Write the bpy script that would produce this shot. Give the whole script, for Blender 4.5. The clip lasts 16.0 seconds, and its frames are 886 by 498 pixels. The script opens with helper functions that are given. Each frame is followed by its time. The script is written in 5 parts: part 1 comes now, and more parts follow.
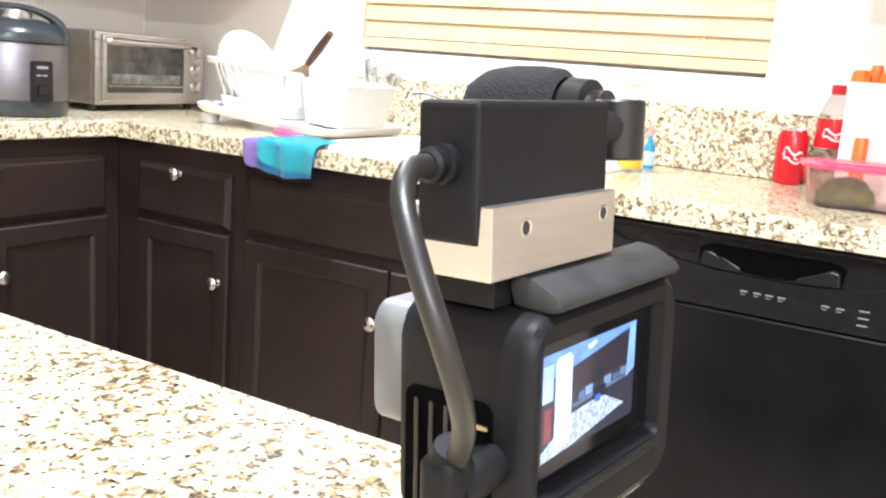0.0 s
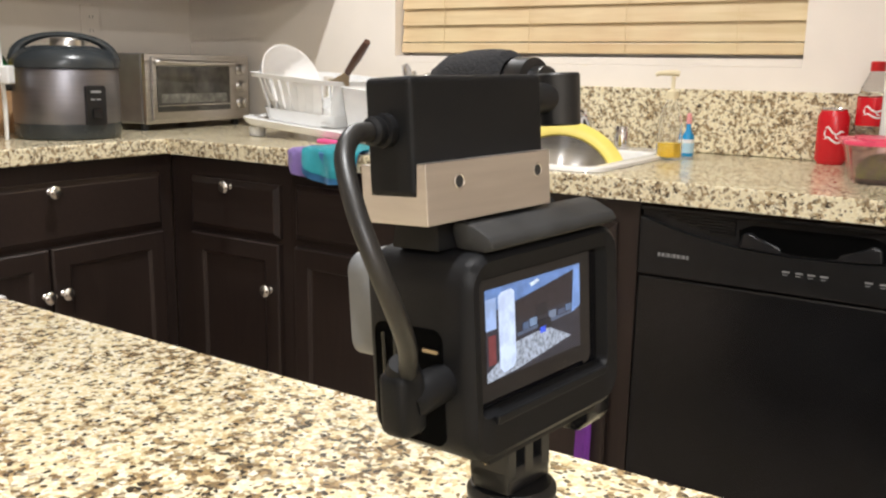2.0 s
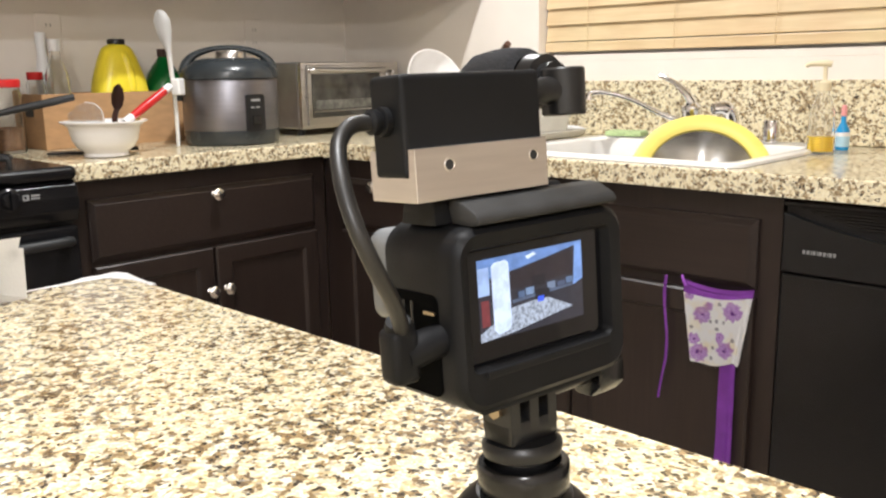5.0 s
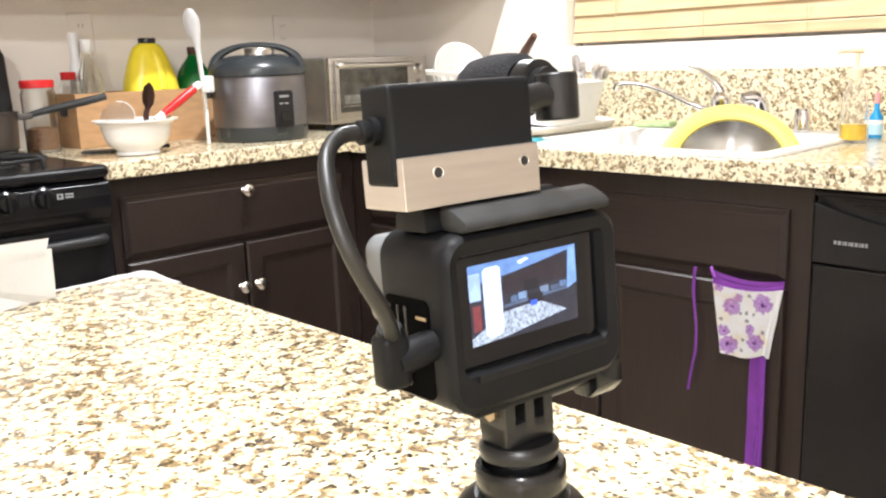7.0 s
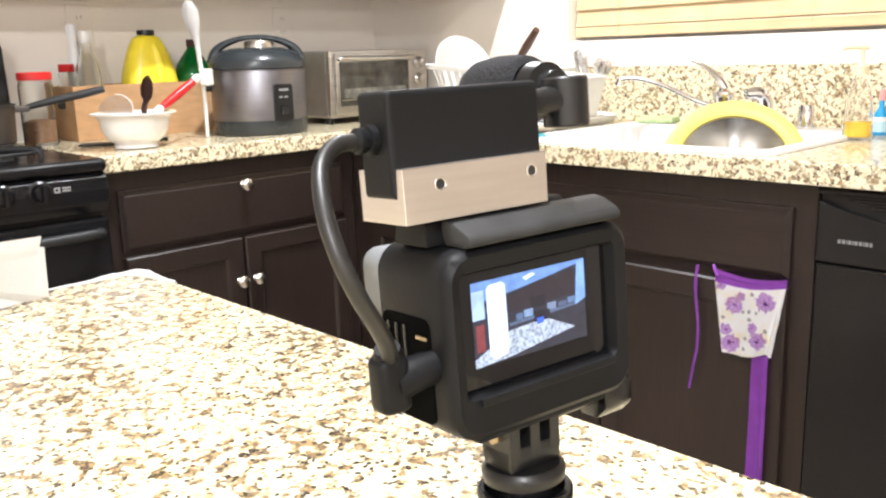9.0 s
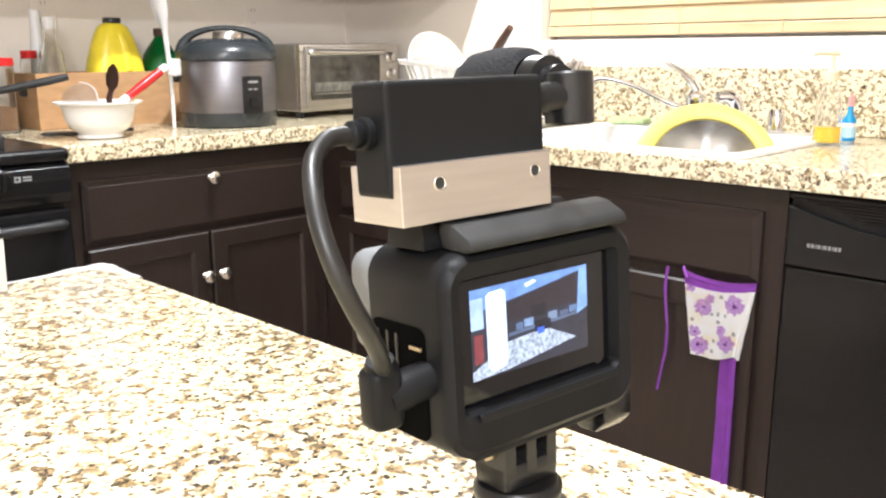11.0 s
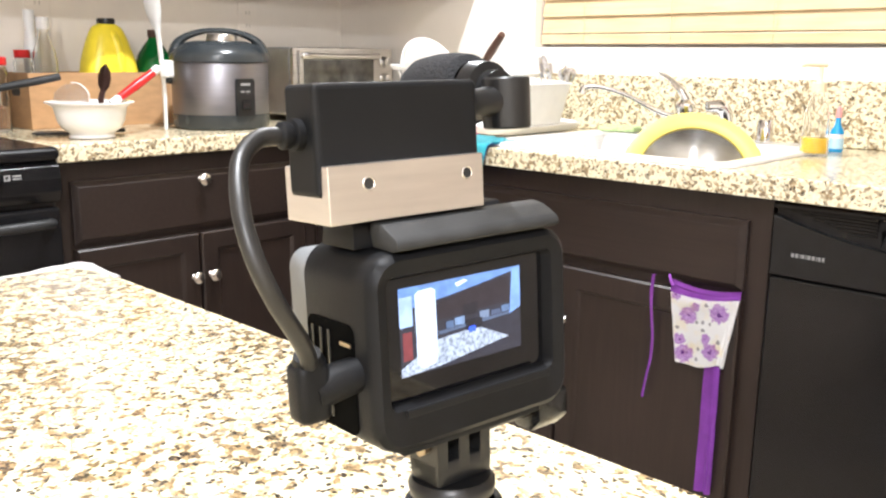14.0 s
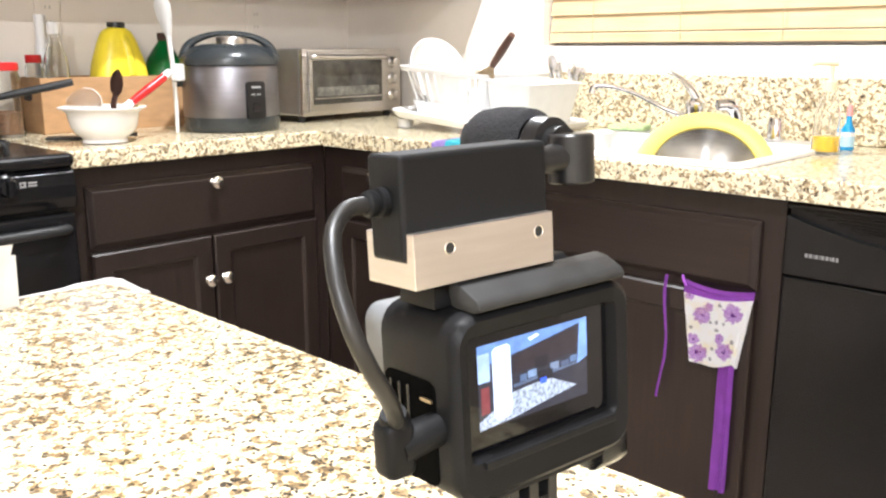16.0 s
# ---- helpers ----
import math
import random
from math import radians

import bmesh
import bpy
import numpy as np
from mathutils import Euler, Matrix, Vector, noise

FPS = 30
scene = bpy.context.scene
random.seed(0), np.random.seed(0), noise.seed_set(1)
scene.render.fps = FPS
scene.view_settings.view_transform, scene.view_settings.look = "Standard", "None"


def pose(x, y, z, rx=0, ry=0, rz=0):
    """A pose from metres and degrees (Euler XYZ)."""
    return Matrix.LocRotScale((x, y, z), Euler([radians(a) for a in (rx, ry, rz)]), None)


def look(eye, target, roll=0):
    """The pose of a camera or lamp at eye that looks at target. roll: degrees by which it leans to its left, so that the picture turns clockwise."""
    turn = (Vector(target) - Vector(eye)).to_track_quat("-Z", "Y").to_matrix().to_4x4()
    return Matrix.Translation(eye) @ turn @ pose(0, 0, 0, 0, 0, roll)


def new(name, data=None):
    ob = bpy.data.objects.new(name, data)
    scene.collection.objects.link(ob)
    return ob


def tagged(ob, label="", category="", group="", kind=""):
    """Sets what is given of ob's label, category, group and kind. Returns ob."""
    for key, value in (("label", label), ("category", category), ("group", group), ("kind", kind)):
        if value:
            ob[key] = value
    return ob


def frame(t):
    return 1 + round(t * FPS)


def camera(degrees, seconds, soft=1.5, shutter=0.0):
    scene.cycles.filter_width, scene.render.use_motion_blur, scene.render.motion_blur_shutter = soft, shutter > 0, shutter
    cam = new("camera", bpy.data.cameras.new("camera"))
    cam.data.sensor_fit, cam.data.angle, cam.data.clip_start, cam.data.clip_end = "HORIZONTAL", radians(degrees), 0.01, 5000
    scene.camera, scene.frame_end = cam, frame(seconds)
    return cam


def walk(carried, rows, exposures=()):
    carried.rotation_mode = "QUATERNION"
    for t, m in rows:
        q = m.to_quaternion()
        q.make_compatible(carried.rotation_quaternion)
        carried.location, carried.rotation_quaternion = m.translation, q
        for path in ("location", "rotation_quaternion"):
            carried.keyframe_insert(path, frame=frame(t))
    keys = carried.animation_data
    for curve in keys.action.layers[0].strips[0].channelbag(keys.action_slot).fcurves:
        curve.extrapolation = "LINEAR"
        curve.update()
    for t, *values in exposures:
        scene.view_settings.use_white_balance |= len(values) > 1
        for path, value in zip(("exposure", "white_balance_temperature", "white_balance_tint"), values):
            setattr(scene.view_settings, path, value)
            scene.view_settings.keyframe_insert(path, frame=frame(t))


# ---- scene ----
cam = camera(53.5, 16.0, soft=2.3)
PATH = [
    (0, (-0.234, 0.337, 1.113), (-1.206, 2.037, 0.706), 4.5),
    (0.5, (-0.234, 0.342, 1.116), (-1.207, 2.039, 0.699), 3.7),
    (1, (-0.221, 0.338, 1.11), (-1.205, 2.028, 0.691), 3.1),
    (1.5, (-0.213, 0.327, 1.112), (-1.237, 1.994, 0.698), 2.3),
    (2, (-0.192, 0.318, 1.109), (-1.271, 1.952, 0.705), 1.0),
    (2.5, (-0.174, 0.314, 1.111), (-1.316, 1.909, 0.72), -0.5),
    (3, (-0.161, 0.307, 1.112), (-1.359, 1.858, 0.716), -0.8),
    (3.5, (-0.147, 0.308, 1.117), (-1.399, 1.816, 0.72), -0.7),
    (4, (-0.144, 0.315, 1.108), (-1.444, 1.782, 0.71), -0.7),
    (6.5, (-0.124, 0.322, 1.111), (-1.523, 1.69, 0.7), -1.7),
    (7, (-0.125, 0.326, 1.113), (-1.536, 1.681, 0.695), -2.0),
    (7.5, (-0.122, 0.332, 1.114), (-1.543, 1.674, 0.689), -2.3),
    (8, (-0.12, 0.333, 1.114), (-1.544, 1.67, 0.685), -2.0),
    (8.5, (-0.128, 0.337, 1.115), (-1.542, 1.684, 0.682), -1.7),
    (9, (-0.137, 0.337, 1.116), (-1.545, 1.689, 0.683), -1.7),
    (11.5, (-0.156, 0.344, 1.113), (-1.501, 1.757, 0.672), -0.0),
    (12, (-0.156, 0.343, 1.112), (-1.503, 1.755, 0.674), 0.2),
    (12.5, (-0.153, 0.347, 1.115), (-1.509, 1.752, 0.684), 0.1),
    (13, (-0.146, 0.346, 1.118), (-1.504, 1.75, 0.689), 0.2),
    (13.5, (-0.142, 0.348, 1.117), (-1.493, 1.759, 0.689), 0.5),
    (14, (-0.138, 0.351, 1.114), (-1.487, 1.764, 0.685), 0.6),
    (14.5, (-0.138, 0.349, 1.115), (-1.486, 1.763, 0.685), 0.4),
    (15, (-0.135, 0.35, 1.111), (-1.485, 1.762, 0.683), 0.3),
    (15.5, (-0.131, 0.341, 1.118), (-1.484, 1.751, 0.691), 0.1),
    (16, (-0.149, 0.333, 1.134), (-1.502, 1.738, 0.69), 0.0),
]
EXPOSURES = [(0, 1.02, 5500, 10), (0.5, 0.78, 5520, 10), (1.0, 0.42, 5600, 10), (1.5, 0.21, 5830, 10), (2.0, -0.05, 6050, 10), (2.5, -0.05, 6080, 10), (4.0, -0.05, 6080, 10),
             (6.5, 0.7, 5830, 10), (9.0, 0.8, 5830, 10), (11.5, 0.85, 5780, 10), (16.0, 0.9, 5780, 10)]
walk(cam, [(t, look(eye, target, roll)) for t, eye, target, roll in PATH], EXPOSURES)

# ---- plan (metres): sink wall along x at WALL_Y, range wall along y at WALL_X ----
EDGE_X, EDGE_Y = -2.08, 1.854          # counter front edges
WALL_X, WALL_Y = -2.715, 2.49
TOP, SLAB = 0.914, 0.040
CEILING = 2.44

# ---- light: two warm-white ceiling lamps and a room fill, dim night sky outside ----
world = bpy.data.worlds.new("night")
scene.world = world
world.use_nodes = True
world.node_tree.nodes["Background"].inputs[0].default_value = (0.02, 0.025, 0.04, 1)
world.node_tree.nodes["Background"].inputs[1].default_value = 0.3


def ceiling_lamp(x, y, watts, size, colour=(1.0, 0.95, 0.885)):
    d = bpy.data.lights.new("ceiling_lamp", "AREA")
    d.shape, d.size, d.energy, d.color = "DISK", size, watts, colour
    ob = new("ceiling_lamp", d)
    ob.matrix_world = pose(x, y, CEILING - 0.10)
    return ob


ceiling_lamp(-0.30, 0.32, 28.5, 0.07)      # over the island
ceiling_lamp(-1.59, 1.60, 25, 0.07)      # by the sink
ceiling_lamp(1.1, -1.2, 84, 0.09)        # unseen fill from the room behind


# ---- materials ----
def material(name, build):
    m = bpy.data.materials.new(name)
    m.use_nodes = True
    nt = m.node_tree
    bsdf = nt.nodes["Principled BSDF"]

    def node(kind, **values):
        n = nt.nodes.new(kind)
        for k, v in values.items():
            key = k.replace("_", " ")
            if key in n.inputs:
                n.inputs[key].default_value = v
            else:
                setattr(n, k, v)
        return n

    def link(a, b):
        nt.links.new(a, b)

    build(nt, bsdf, node, link)
    return m


def coords(node, link, stretch=(1, 1, 1)):
    tc = node("ShaderNodeNewGeometry")
    mp = node("ShaderNodeMapping")
    mp.inputs["Scale"].default_value = stretch
    link(tc.outputs["Position"], mp.inputs["Vector"])
    return mp.outputs["Vector"]


def ramp(node, stops, interpolation="LINEAR"):
    r = node("ShaderNodeValToRGB")
    cr = r.color_ramp
    cr.interpolation = interpolation
    while len(cr.elements) > 1:
        cr.elements.remove(cr.elements[-1])
    cr.elements[0].position, cr.elements[0].color = stops[0][0], (*stops[0][1], 1)
    for p, c in stops[1:]:
        e = cr.elements.new(p)
        e.color = (*c, 1)
    return r


def plain(name, colour, rough=0.5, metal=0.0, vary=0.12, scale=30, bump=0.05, stretch=(1, 1, 1), coat=0.0, transmission=0.0, ior=1.45, alpha=1.0, fine=400, sheen=0.0, spec=0.5):
    """A surface of one base colour with two scales of variation in tone, gloss and relief."""
    def build(nt, b, node, link):
        v = coords(node, link, stretch)
        n1 = node("ShaderNodeTexNoise", Scale=scale, Detail=4.0)
        n2 = node("ShaderNodeTexNoise", Scale=fine, Detail=2.0)
        link(v, n1.inputs["Vector"])
        link(v, n2.inputs["Vector"])
        lo = tuple(c * (1 - vary) for c in colour)
        hi = tuple(min(1, c * (1 + vary)) for c in colour)
        r = ramp(node, [(0.3, lo), (0.7, hi)])
        link(n1.outputs["Fac"], r.inputs["Fac"])
        link(r.outputs["Color"], b.inputs["Base Color"])
        mr = node("ShaderNodeMapRange")
        mr.inputs["To Min"].default_value, mr.inputs["To Max"].default_value = max(0.02, rough * 0.8), min(1, rough * 1.2)
        link(n1.outputs["Fac"], mr.inputs["Value"])
        link(mr.outputs["Result"], b.inputs["Roughness"])
        b.inputs["Metallic"].default_value = metal
        b.inputs["Coat Weight"].default_value = coat
        b.inputs["Transmission Weight"].default_value = transmission
        b.inputs["IOR"].default_value = ior
        b.inputs["Alpha"].default_value = alpha
        b.inputs["Sheen Weight"].default_value = sheen
        b.inputs["Specular IOR Level"].default_value = spec
        if bump:
            bp = node("ShaderNodeBump", Strength=bump, Distance=0.002)
            link(n2.outputs["Fac"], bp.inputs["Height"])
            link(bp.outputs["Normal"], b.inputs["Normal"])
    return material(name, build)


def granite_build(nt, b, node, link, crystal=330.0, blotch=95.0, cover=0.535, cloudy=0.30, specks=0.90, depth=1.0, pale=0.0):
    """Polished granite: crystals a few millimetres across, grouped into brown blotches on cream, with fine black specks."""
    v = coords(node, link)
    warp = node("ShaderNodeTexNoise", Scale=150.0, Detail=3.0)
    link(v, warp.inputs["Vector"])
    mix = node("ShaderNodeMixRGB", blend_type="LINEAR_LIGHT")
    mix.inputs["Fac"].default_value = 0.0022
    link(v, mix.inputs["Color1"])
    link(warp.outputs["Color"], mix.inputs["Color2"])
    cell = node("ShaderNodeTexVoronoi", Scale=crystal)
    link(mix.outputs["Color"], cell.inputs["Vector"])
    own = node("ShaderNodeSeparateColor")
    link(cell.outputs["Color"], own.inputs["Color"])
    group = node("ShaderNodeTexNoise", Scale=blotch, Detail=3.0, Roughness=0.6)
    link(cell.outputs["Position"], group.inputs["Vector"])
    cloud = node("ShaderNodeTexNoise", Scale=9.0, Detail=4.0, Roughness=0.6)
    link(v, cloud.inputs["Vector"])
    # blotch value = group + cloudy * (cloud - 0.5) + 0.10 * (own - 0.5)
    a1 = node("ShaderNodeMath", operation="MULTIPLY_ADD")
    link(cloud.outputs["Fac"], a1.inputs[0])
    a1.inputs[1].default_value = cloudy
    link(group.outputs["Fac"], a1.inputs[2])
    a2 = node("ShaderNodeMath", operation="MULTIPLY_ADD")
    link(own.outputs["Red"], a2.inputs[0])
    a2.inputs[1].default_value = 0.10
    link(a1.outputs[0], a2.inputs[2])
    a3 = node("ShaderNodeMath", operation="SUBTRACT")
    link(a2.outputs[0], a3.inputs[0])
    a3.inputs[1].default_value = 0.5 * cloudy + 0.05
    brown = ramp(node, [(0.0, (0, 0, 0)), (cover - 0.01, (0.35, 0.35, 0.35)), (cover + 0.015, (0.7, 0.7, 0.7)), (cover + 0.04, (1, 1, 1))], "CONSTANT")
    link(a3.outputs[0], brown.inputs["Fac"])
    creams = ((0.0, (0.60, 0.46, 0.24)), (0.12, (0.74, 0.64, 0.40)), (0.38, (0.81, 0.73, 0.51)), (0.68, (0.86, 0.81, 0.65)), (0.92, (0.70, 0.57, 0.33)))
    cream = ramp(node, [(p, tuple(k * (1 - pale) + m * pale for k, m in zip(c, (0.81, 0.74, 0.53)))) for p, c in creams], "CONSTANT")
    link(own.outputs["Green"], cream.inputs["Fac"])
    tones = ((0.0, (0.36, 0.255, 0.130)), (0.30, (0.25, 0.175, 0.092)), (0.60, (0.17, 0.122, 0.070)), (0.84, (0.055, 0.042, 0.030)))
    tan = ramp(node, [(p, tuple(k ** depth for k in c)) for p, c in tones], "CONSTANT")
    link(own.outputs["Blue"], tan.inputs["Fac"])
    m1 = node("ShaderNodeMixRGB")
    link(brown.outputs["Color"], m1.inputs["Fac"])
    link(cream.outputs["Color"], m1.inputs["Color1"])
    link(tan.outputs["Color"], m1.inputs["Color2"])
    fleck = node("ShaderNodeTexVoronoi", Scale=300.0)
    link(mix.outputs["Color"], fleck.inputs["Vector"])
    fpick = node("ShaderNodeSeparateColor")
    link(fleck.outputs["Color"], fpick.inputs["Color"])
    chosen = node("ShaderNodeMath", operation="GREATER_THAN")
    link(fpick.outputs["Green"], chosen.inputs[0])
    chosen.inputs[1].default_value = specks
    close = node("ShaderNodeMath", operation="LESS_THAN")
    link(fleck.outputs["Distance"], close.inputs[0])
    close.inputs[1].default_value = 0.46
    dots = node("ShaderNodeMath", operation="MULTIPLY")
    link(chosen.outputs[0], dots.inputs[0])
    link(close.outputs[0], dots.inputs[1])
    m2 = node("ShaderNodeMixRGB")
    link(dots.outputs[0], m2.inputs["Fac"])
    link(m1.outputs["Color"], m2.inputs["Color1"])
    m2.inputs["Color2"].default_value = (0.022, 0.018, 0.014, 1)
    link(m2.outputs["Color"], b.inputs["Base Color"])
    b.inputs["Roughness"].default_value = 0.16
    b.inputs["Specular IOR Level"].default_value = 0.24


def wood_build(dark, light, rough, scale, axis, coat=0.0):
    def build(nt, b, node, link):
        stretch = {"x": (0.06, 1, 1), "y": (1, 0.06, 1), "z": (1, 1, 0.06)}[axis]
        v = coords(node, link, stretch)
        n = node("ShaderNodeTexNoise", Scale=scale, Detail=6.0, Distortion=0.6)
        link(v, n.inputs["Vector"])
        big = node("ShaderNodeTexNoise", Scale=5.0, Detail=3.0)
        link(coords(node, link), big.inputs["Vector"])
        mid = tuple((a + c) / 2 for a, c in zip(dark, light))
        r = ramp(node, [(0.3, dark), (0.5, mid), (0.68, light)])
        link(n.outputs["Fac"], r.inputs["Fac"])
        mx = node("ShaderNodeMixRGB", blend_type="OVERLAY")
        mx.inputs["Fac"].default_value = 0.25
        link(r.outputs["Color"], mx.inputs["Color1"])
        link(big.outputs["Fac"], mx.inputs["Color2"])
        link(mx.outputs["Color"], b.inputs["Base Color"])
        mr = node("ShaderNodeMapRange")
        mr.inputs["To Min"].default_value, mr.inputs["To Max"].default_value = rough * 0.85, rough * 1.2
        link(big.outputs["Fac"], mr.inputs["Value"])
        link(mr.outputs["Result"], b.inputs["Roughness"])
        b.inputs["Coat Weight"].default_value = coat
        bp = node("ShaderNodeBump", Strength=0.08, Distance=0.001)
        link(n.outputs["Fac"], bp.inputs["Height"])
        link(bp.outputs["Normal"], b.inputs["Normal"])
    return build


GRANITE = material("granite", lambda nt, b, node, link: granite_build(nt, b, node, link, 245.0, 105.0, 0.508, 0.15, 0.97, 0.86, 0.65))
ISLAND_GRANITE = material("island_granite", lambda nt, b, node, link: granite_build(nt, b, node, link, 420.0, 125.0, 0.528, 0.42, 0.86, 1.05))
ESPRESSO = material("espresso_wood", wood_build((0.018, 0.0115, 0.0095), (0.026, 0.017, 0.0135), 0.38, 110, "z"))
ESPRESSO_H = material("espresso_wood_level", wood_build((0.018, 0.0115, 0.0095), (0.026, 0.017, 0.0135), 0.38, 110, "x"))
BLIND = material("blind_wood", wood_build((0.64, 0.485, 0.27), (0.74, 0.585, 0.36), 0.42, 90, "x"))
PAINT = plain("wall_paint", (0.86, 0.795, 0.715), 0.7, vary=0.03, scale=6, bump=0.12, fine=160)
CEILING_PAINT = plain("ceiling_paint", (0.86, 0.845, 0.81), 0.85, vary=0.02, scale=5, bump=0.2, fine=120)
WHITE_TRIM = plain("white_trim", (0.80, 0.79, 0.76), 0.4, vary=0.02, bump=0.02)
STEEL = plain("brushed_steel", (0.60, 0.58, 0.56), 0.30, 1.0, vary=0.08, scale=25, bump=0.04, stretch=(1, 1, 8))
DULL_STEEL = plain("dull_steel", (0.36, 0.355, 0.35), 0.42, 0.9, vary=0.1, scale=20, bump=0.03)
CHROME = plain("chrome", (0.78, 0.78, 0.80), 0.08, 1.0, vary=0.03, bump=0.0)
NICKEL = plain("satin_nickel", (0.70, 0.68, 0.64), 0.22, 1.0, vary=0.05, bump=0.01)
BLACK_GLOSS = plain("black_enamel", (0.008, 0.008, 0.0085), 0.22, vary=0.2, scale=8, bump=0.01)
BLACK_SATIN = plain("black_satin_plastic", (0.009, 0.009, 0.0095), 0.36, vary=0.2, scale=40, bump=0.04)
BLACK_MATT = plain("black_matt_plastic", (0.020, 0.021, 0.022), 0.48, vary=0.15, scale=60, bump=0.10, fine=1500)
IRON = plain("cast_iron", (0.012, 0.012, 0.012), 0.6, vary=0.3, scale=60, bump=0.2)
FLOOR_TILE = plain("floor_tile_glaze", (0.42, 0.34, 0.26), 0.35, vary=0.2, scale=9, bump=0.05)
GROUT = plain("grout", (0.25, 0.22, 0.19), 0.9, vary=0.1)


# ---- mesh helpers ----
def part(name, bm, mat, parent=None, label="", smooth=False, local=None):
    me = bpy.data.meshes.new(name)
    bmesh.ops.recalc_face_normals(bm, faces=bm.faces)
    bm.to_mesh(me)
    bm.free()
    for m in mat if isinstance(mat, (list, tuple)) else [mat]:
        me.materials.append(m)
    if smooth:
        me.polygons.foreach_set("use_smooth", [True] * len(me.polygons))
        me.set_sharp_from_angle(angle=radians(40))
    ob = new(name, me)
    if parent is not None:
        ob.parent = parent
    if local is not None:
        ob.matrix_basis = local
    if label:
        ob["label"] = label
    return ob


def thing(name, m, label, category, group="", kind=""):
    ob = new(name)
    ob.empty_display_size = 0.05
    ob.matrix_basis = m
    return tagged(ob, label, category, group, kind)


def add_box(bm, x0, x1, y0, y1, z0, z1, bevel=0.0, segments=2):
    r = bmesh.ops.create_cube(bm, size=1.0)
    bmesh.ops.transform(bm, matrix=Matrix.Translation(((x0 + x1) / 2, (y0 + y1) / 2, (z0 + z1) / 2)) @ Matrix.Diagonal((x1 - x0, y1 - y0, z1 - z0, 1)), verts=r["verts"])
    if bevel:
        edges = list({e for v in r["verts"] for e in v.link_edges})
        bmesh.ops.bevel(bm, geom=edges, offset=bevel, segments=segments, affect="EDGES", profile=0.5)
    return bm


def box(x0, x1, y0, y1, z0, z1, bevel=0.0, segments=2):
    return add_box(bmesh.new(), x0, x1, y0, y1, z0, z1, bevel, segments)


def add_lathe(bm, profile, segments=32, m=None):
    """Revolves (radius, z) points round z."""
    rings = []
    for r, z in profile:
        if r < 1e-6:
            rings.append([bm.verts.new((0, 0, z))])
        else:
            rings.append([bm.verts.new((r * math.cos(2 * math.pi * i / segments), r * math.sin(2 * math.pi * i / segments), z)) for i in range(segments)])
    for a, b in zip(rings, rings[1:]):
        for i in range(segments):
            j = (i + 1) % segments
            q = [a[i % len(a)], a[j % len(a)], b[j % len(b)], b[i % len(b)]]
            q = list(dict.fromkeys(q))
            if len(q) > 2:
                try:
                    bm.faces.new(q)
                except ValueError:
                    pass
    if m is not None:
        bmesh.ops.transform(bm, matrix=m, verts=[v for ring in rings for v in ring])
    return bm


def lathe(profile, segments=32, m=None):
    return add_lathe(bmesh.new(), profile, segments, m)


def add_tube(bm, points, radius, segments=12, smooth_steps=6, caps=True):
    """A round tube along a smooth line through the points; radius may be a list."""
    pts = [Vector(p) for p in points]
    rad = radius if isinstance(radius, (list, tuple)) else [radius] * len(pts)
    line, radii = [], []
    for i in range(len(pts) - 1):
        p0, p1, p2, p3 = pts[max(i - 1, 0)], pts[i], pts[i + 1], pts[min(i + 2, len(pts) - 1)]
        for k in range(smooth_steps):
            t = k / smooth_steps
            line.append(0.5 * ((2 * p1) + (p2 - p0) * t + (2 * p0 - 5 * p1 + 4 * p2 - p3) * t * t + (3 * p1 - p0 - 3 * p2 + p3) * t ** 3))
            radii.append(rad[i] * (1 - t) + rad[i + 1] * t)
    line.append(pts[-1])
    radii.append(rad[-1])
    rings, side = [], None
    for i, p in enumerate(line):
        d = (line[min(i + 1, len(line) - 1)] - line[max(i - 1, 0)]).normalized()
        if side is None:
            side = d.orthogonal().normalized()
        side = (side - d * side.dot(d)).normalized()
        up = d.cross(side)
        rings.append([bm.verts.new(p + radii[i] * (math.cos(2 * math.pi * k / segments) * side + math.sin(2 * math.pi * k / segments) * up)) for k in range(segments)])
    for a, b in zip(rings, rings[1:]):
        for k in range(segments):
            bm.faces.new((a[k], a[(k + 1) % segments], b[(k + 1) % segments], b[k]))
    if caps:
        bm.faces.new(rings[0][::-1])
        bm.faces.new(rings[-1])
    return bm


def tube(points, radius, segments=12, smooth_steps=6):
    return add_tube(bmesh.new(), points, radius, segments, smooth_steps)


def prism(outline, axis, lo, hi, bevel=0.0):
    """Extrudes a flat outline along an axis: (u, v) are the other two axes in order."""
    bm = bmesh.new()

    def at(u, v, w):
        return {"x": (w, u, v), "y": (u, w, v), "z": (u, v, w)}[axis]
    a = [bm.verts.new(at(u, v, lo)) for u, v in outline]
    b = [bm.verts.new(at(u, v, hi)) for u, v in outline]
    bm.faces.new(a)
    bm.faces.new(b[::-1])
    for i in range(len(a)):
        j = (i + 1) % len(a)
        bm.faces.new((a[i], b[i], b[j], a[j]))
    if bevel:
        bmesh.ops.bevel(bm, geom=[e for e in bm.edges], offset=bevel, segments=2, affect="EDGES", profile=0.5)
    return bm


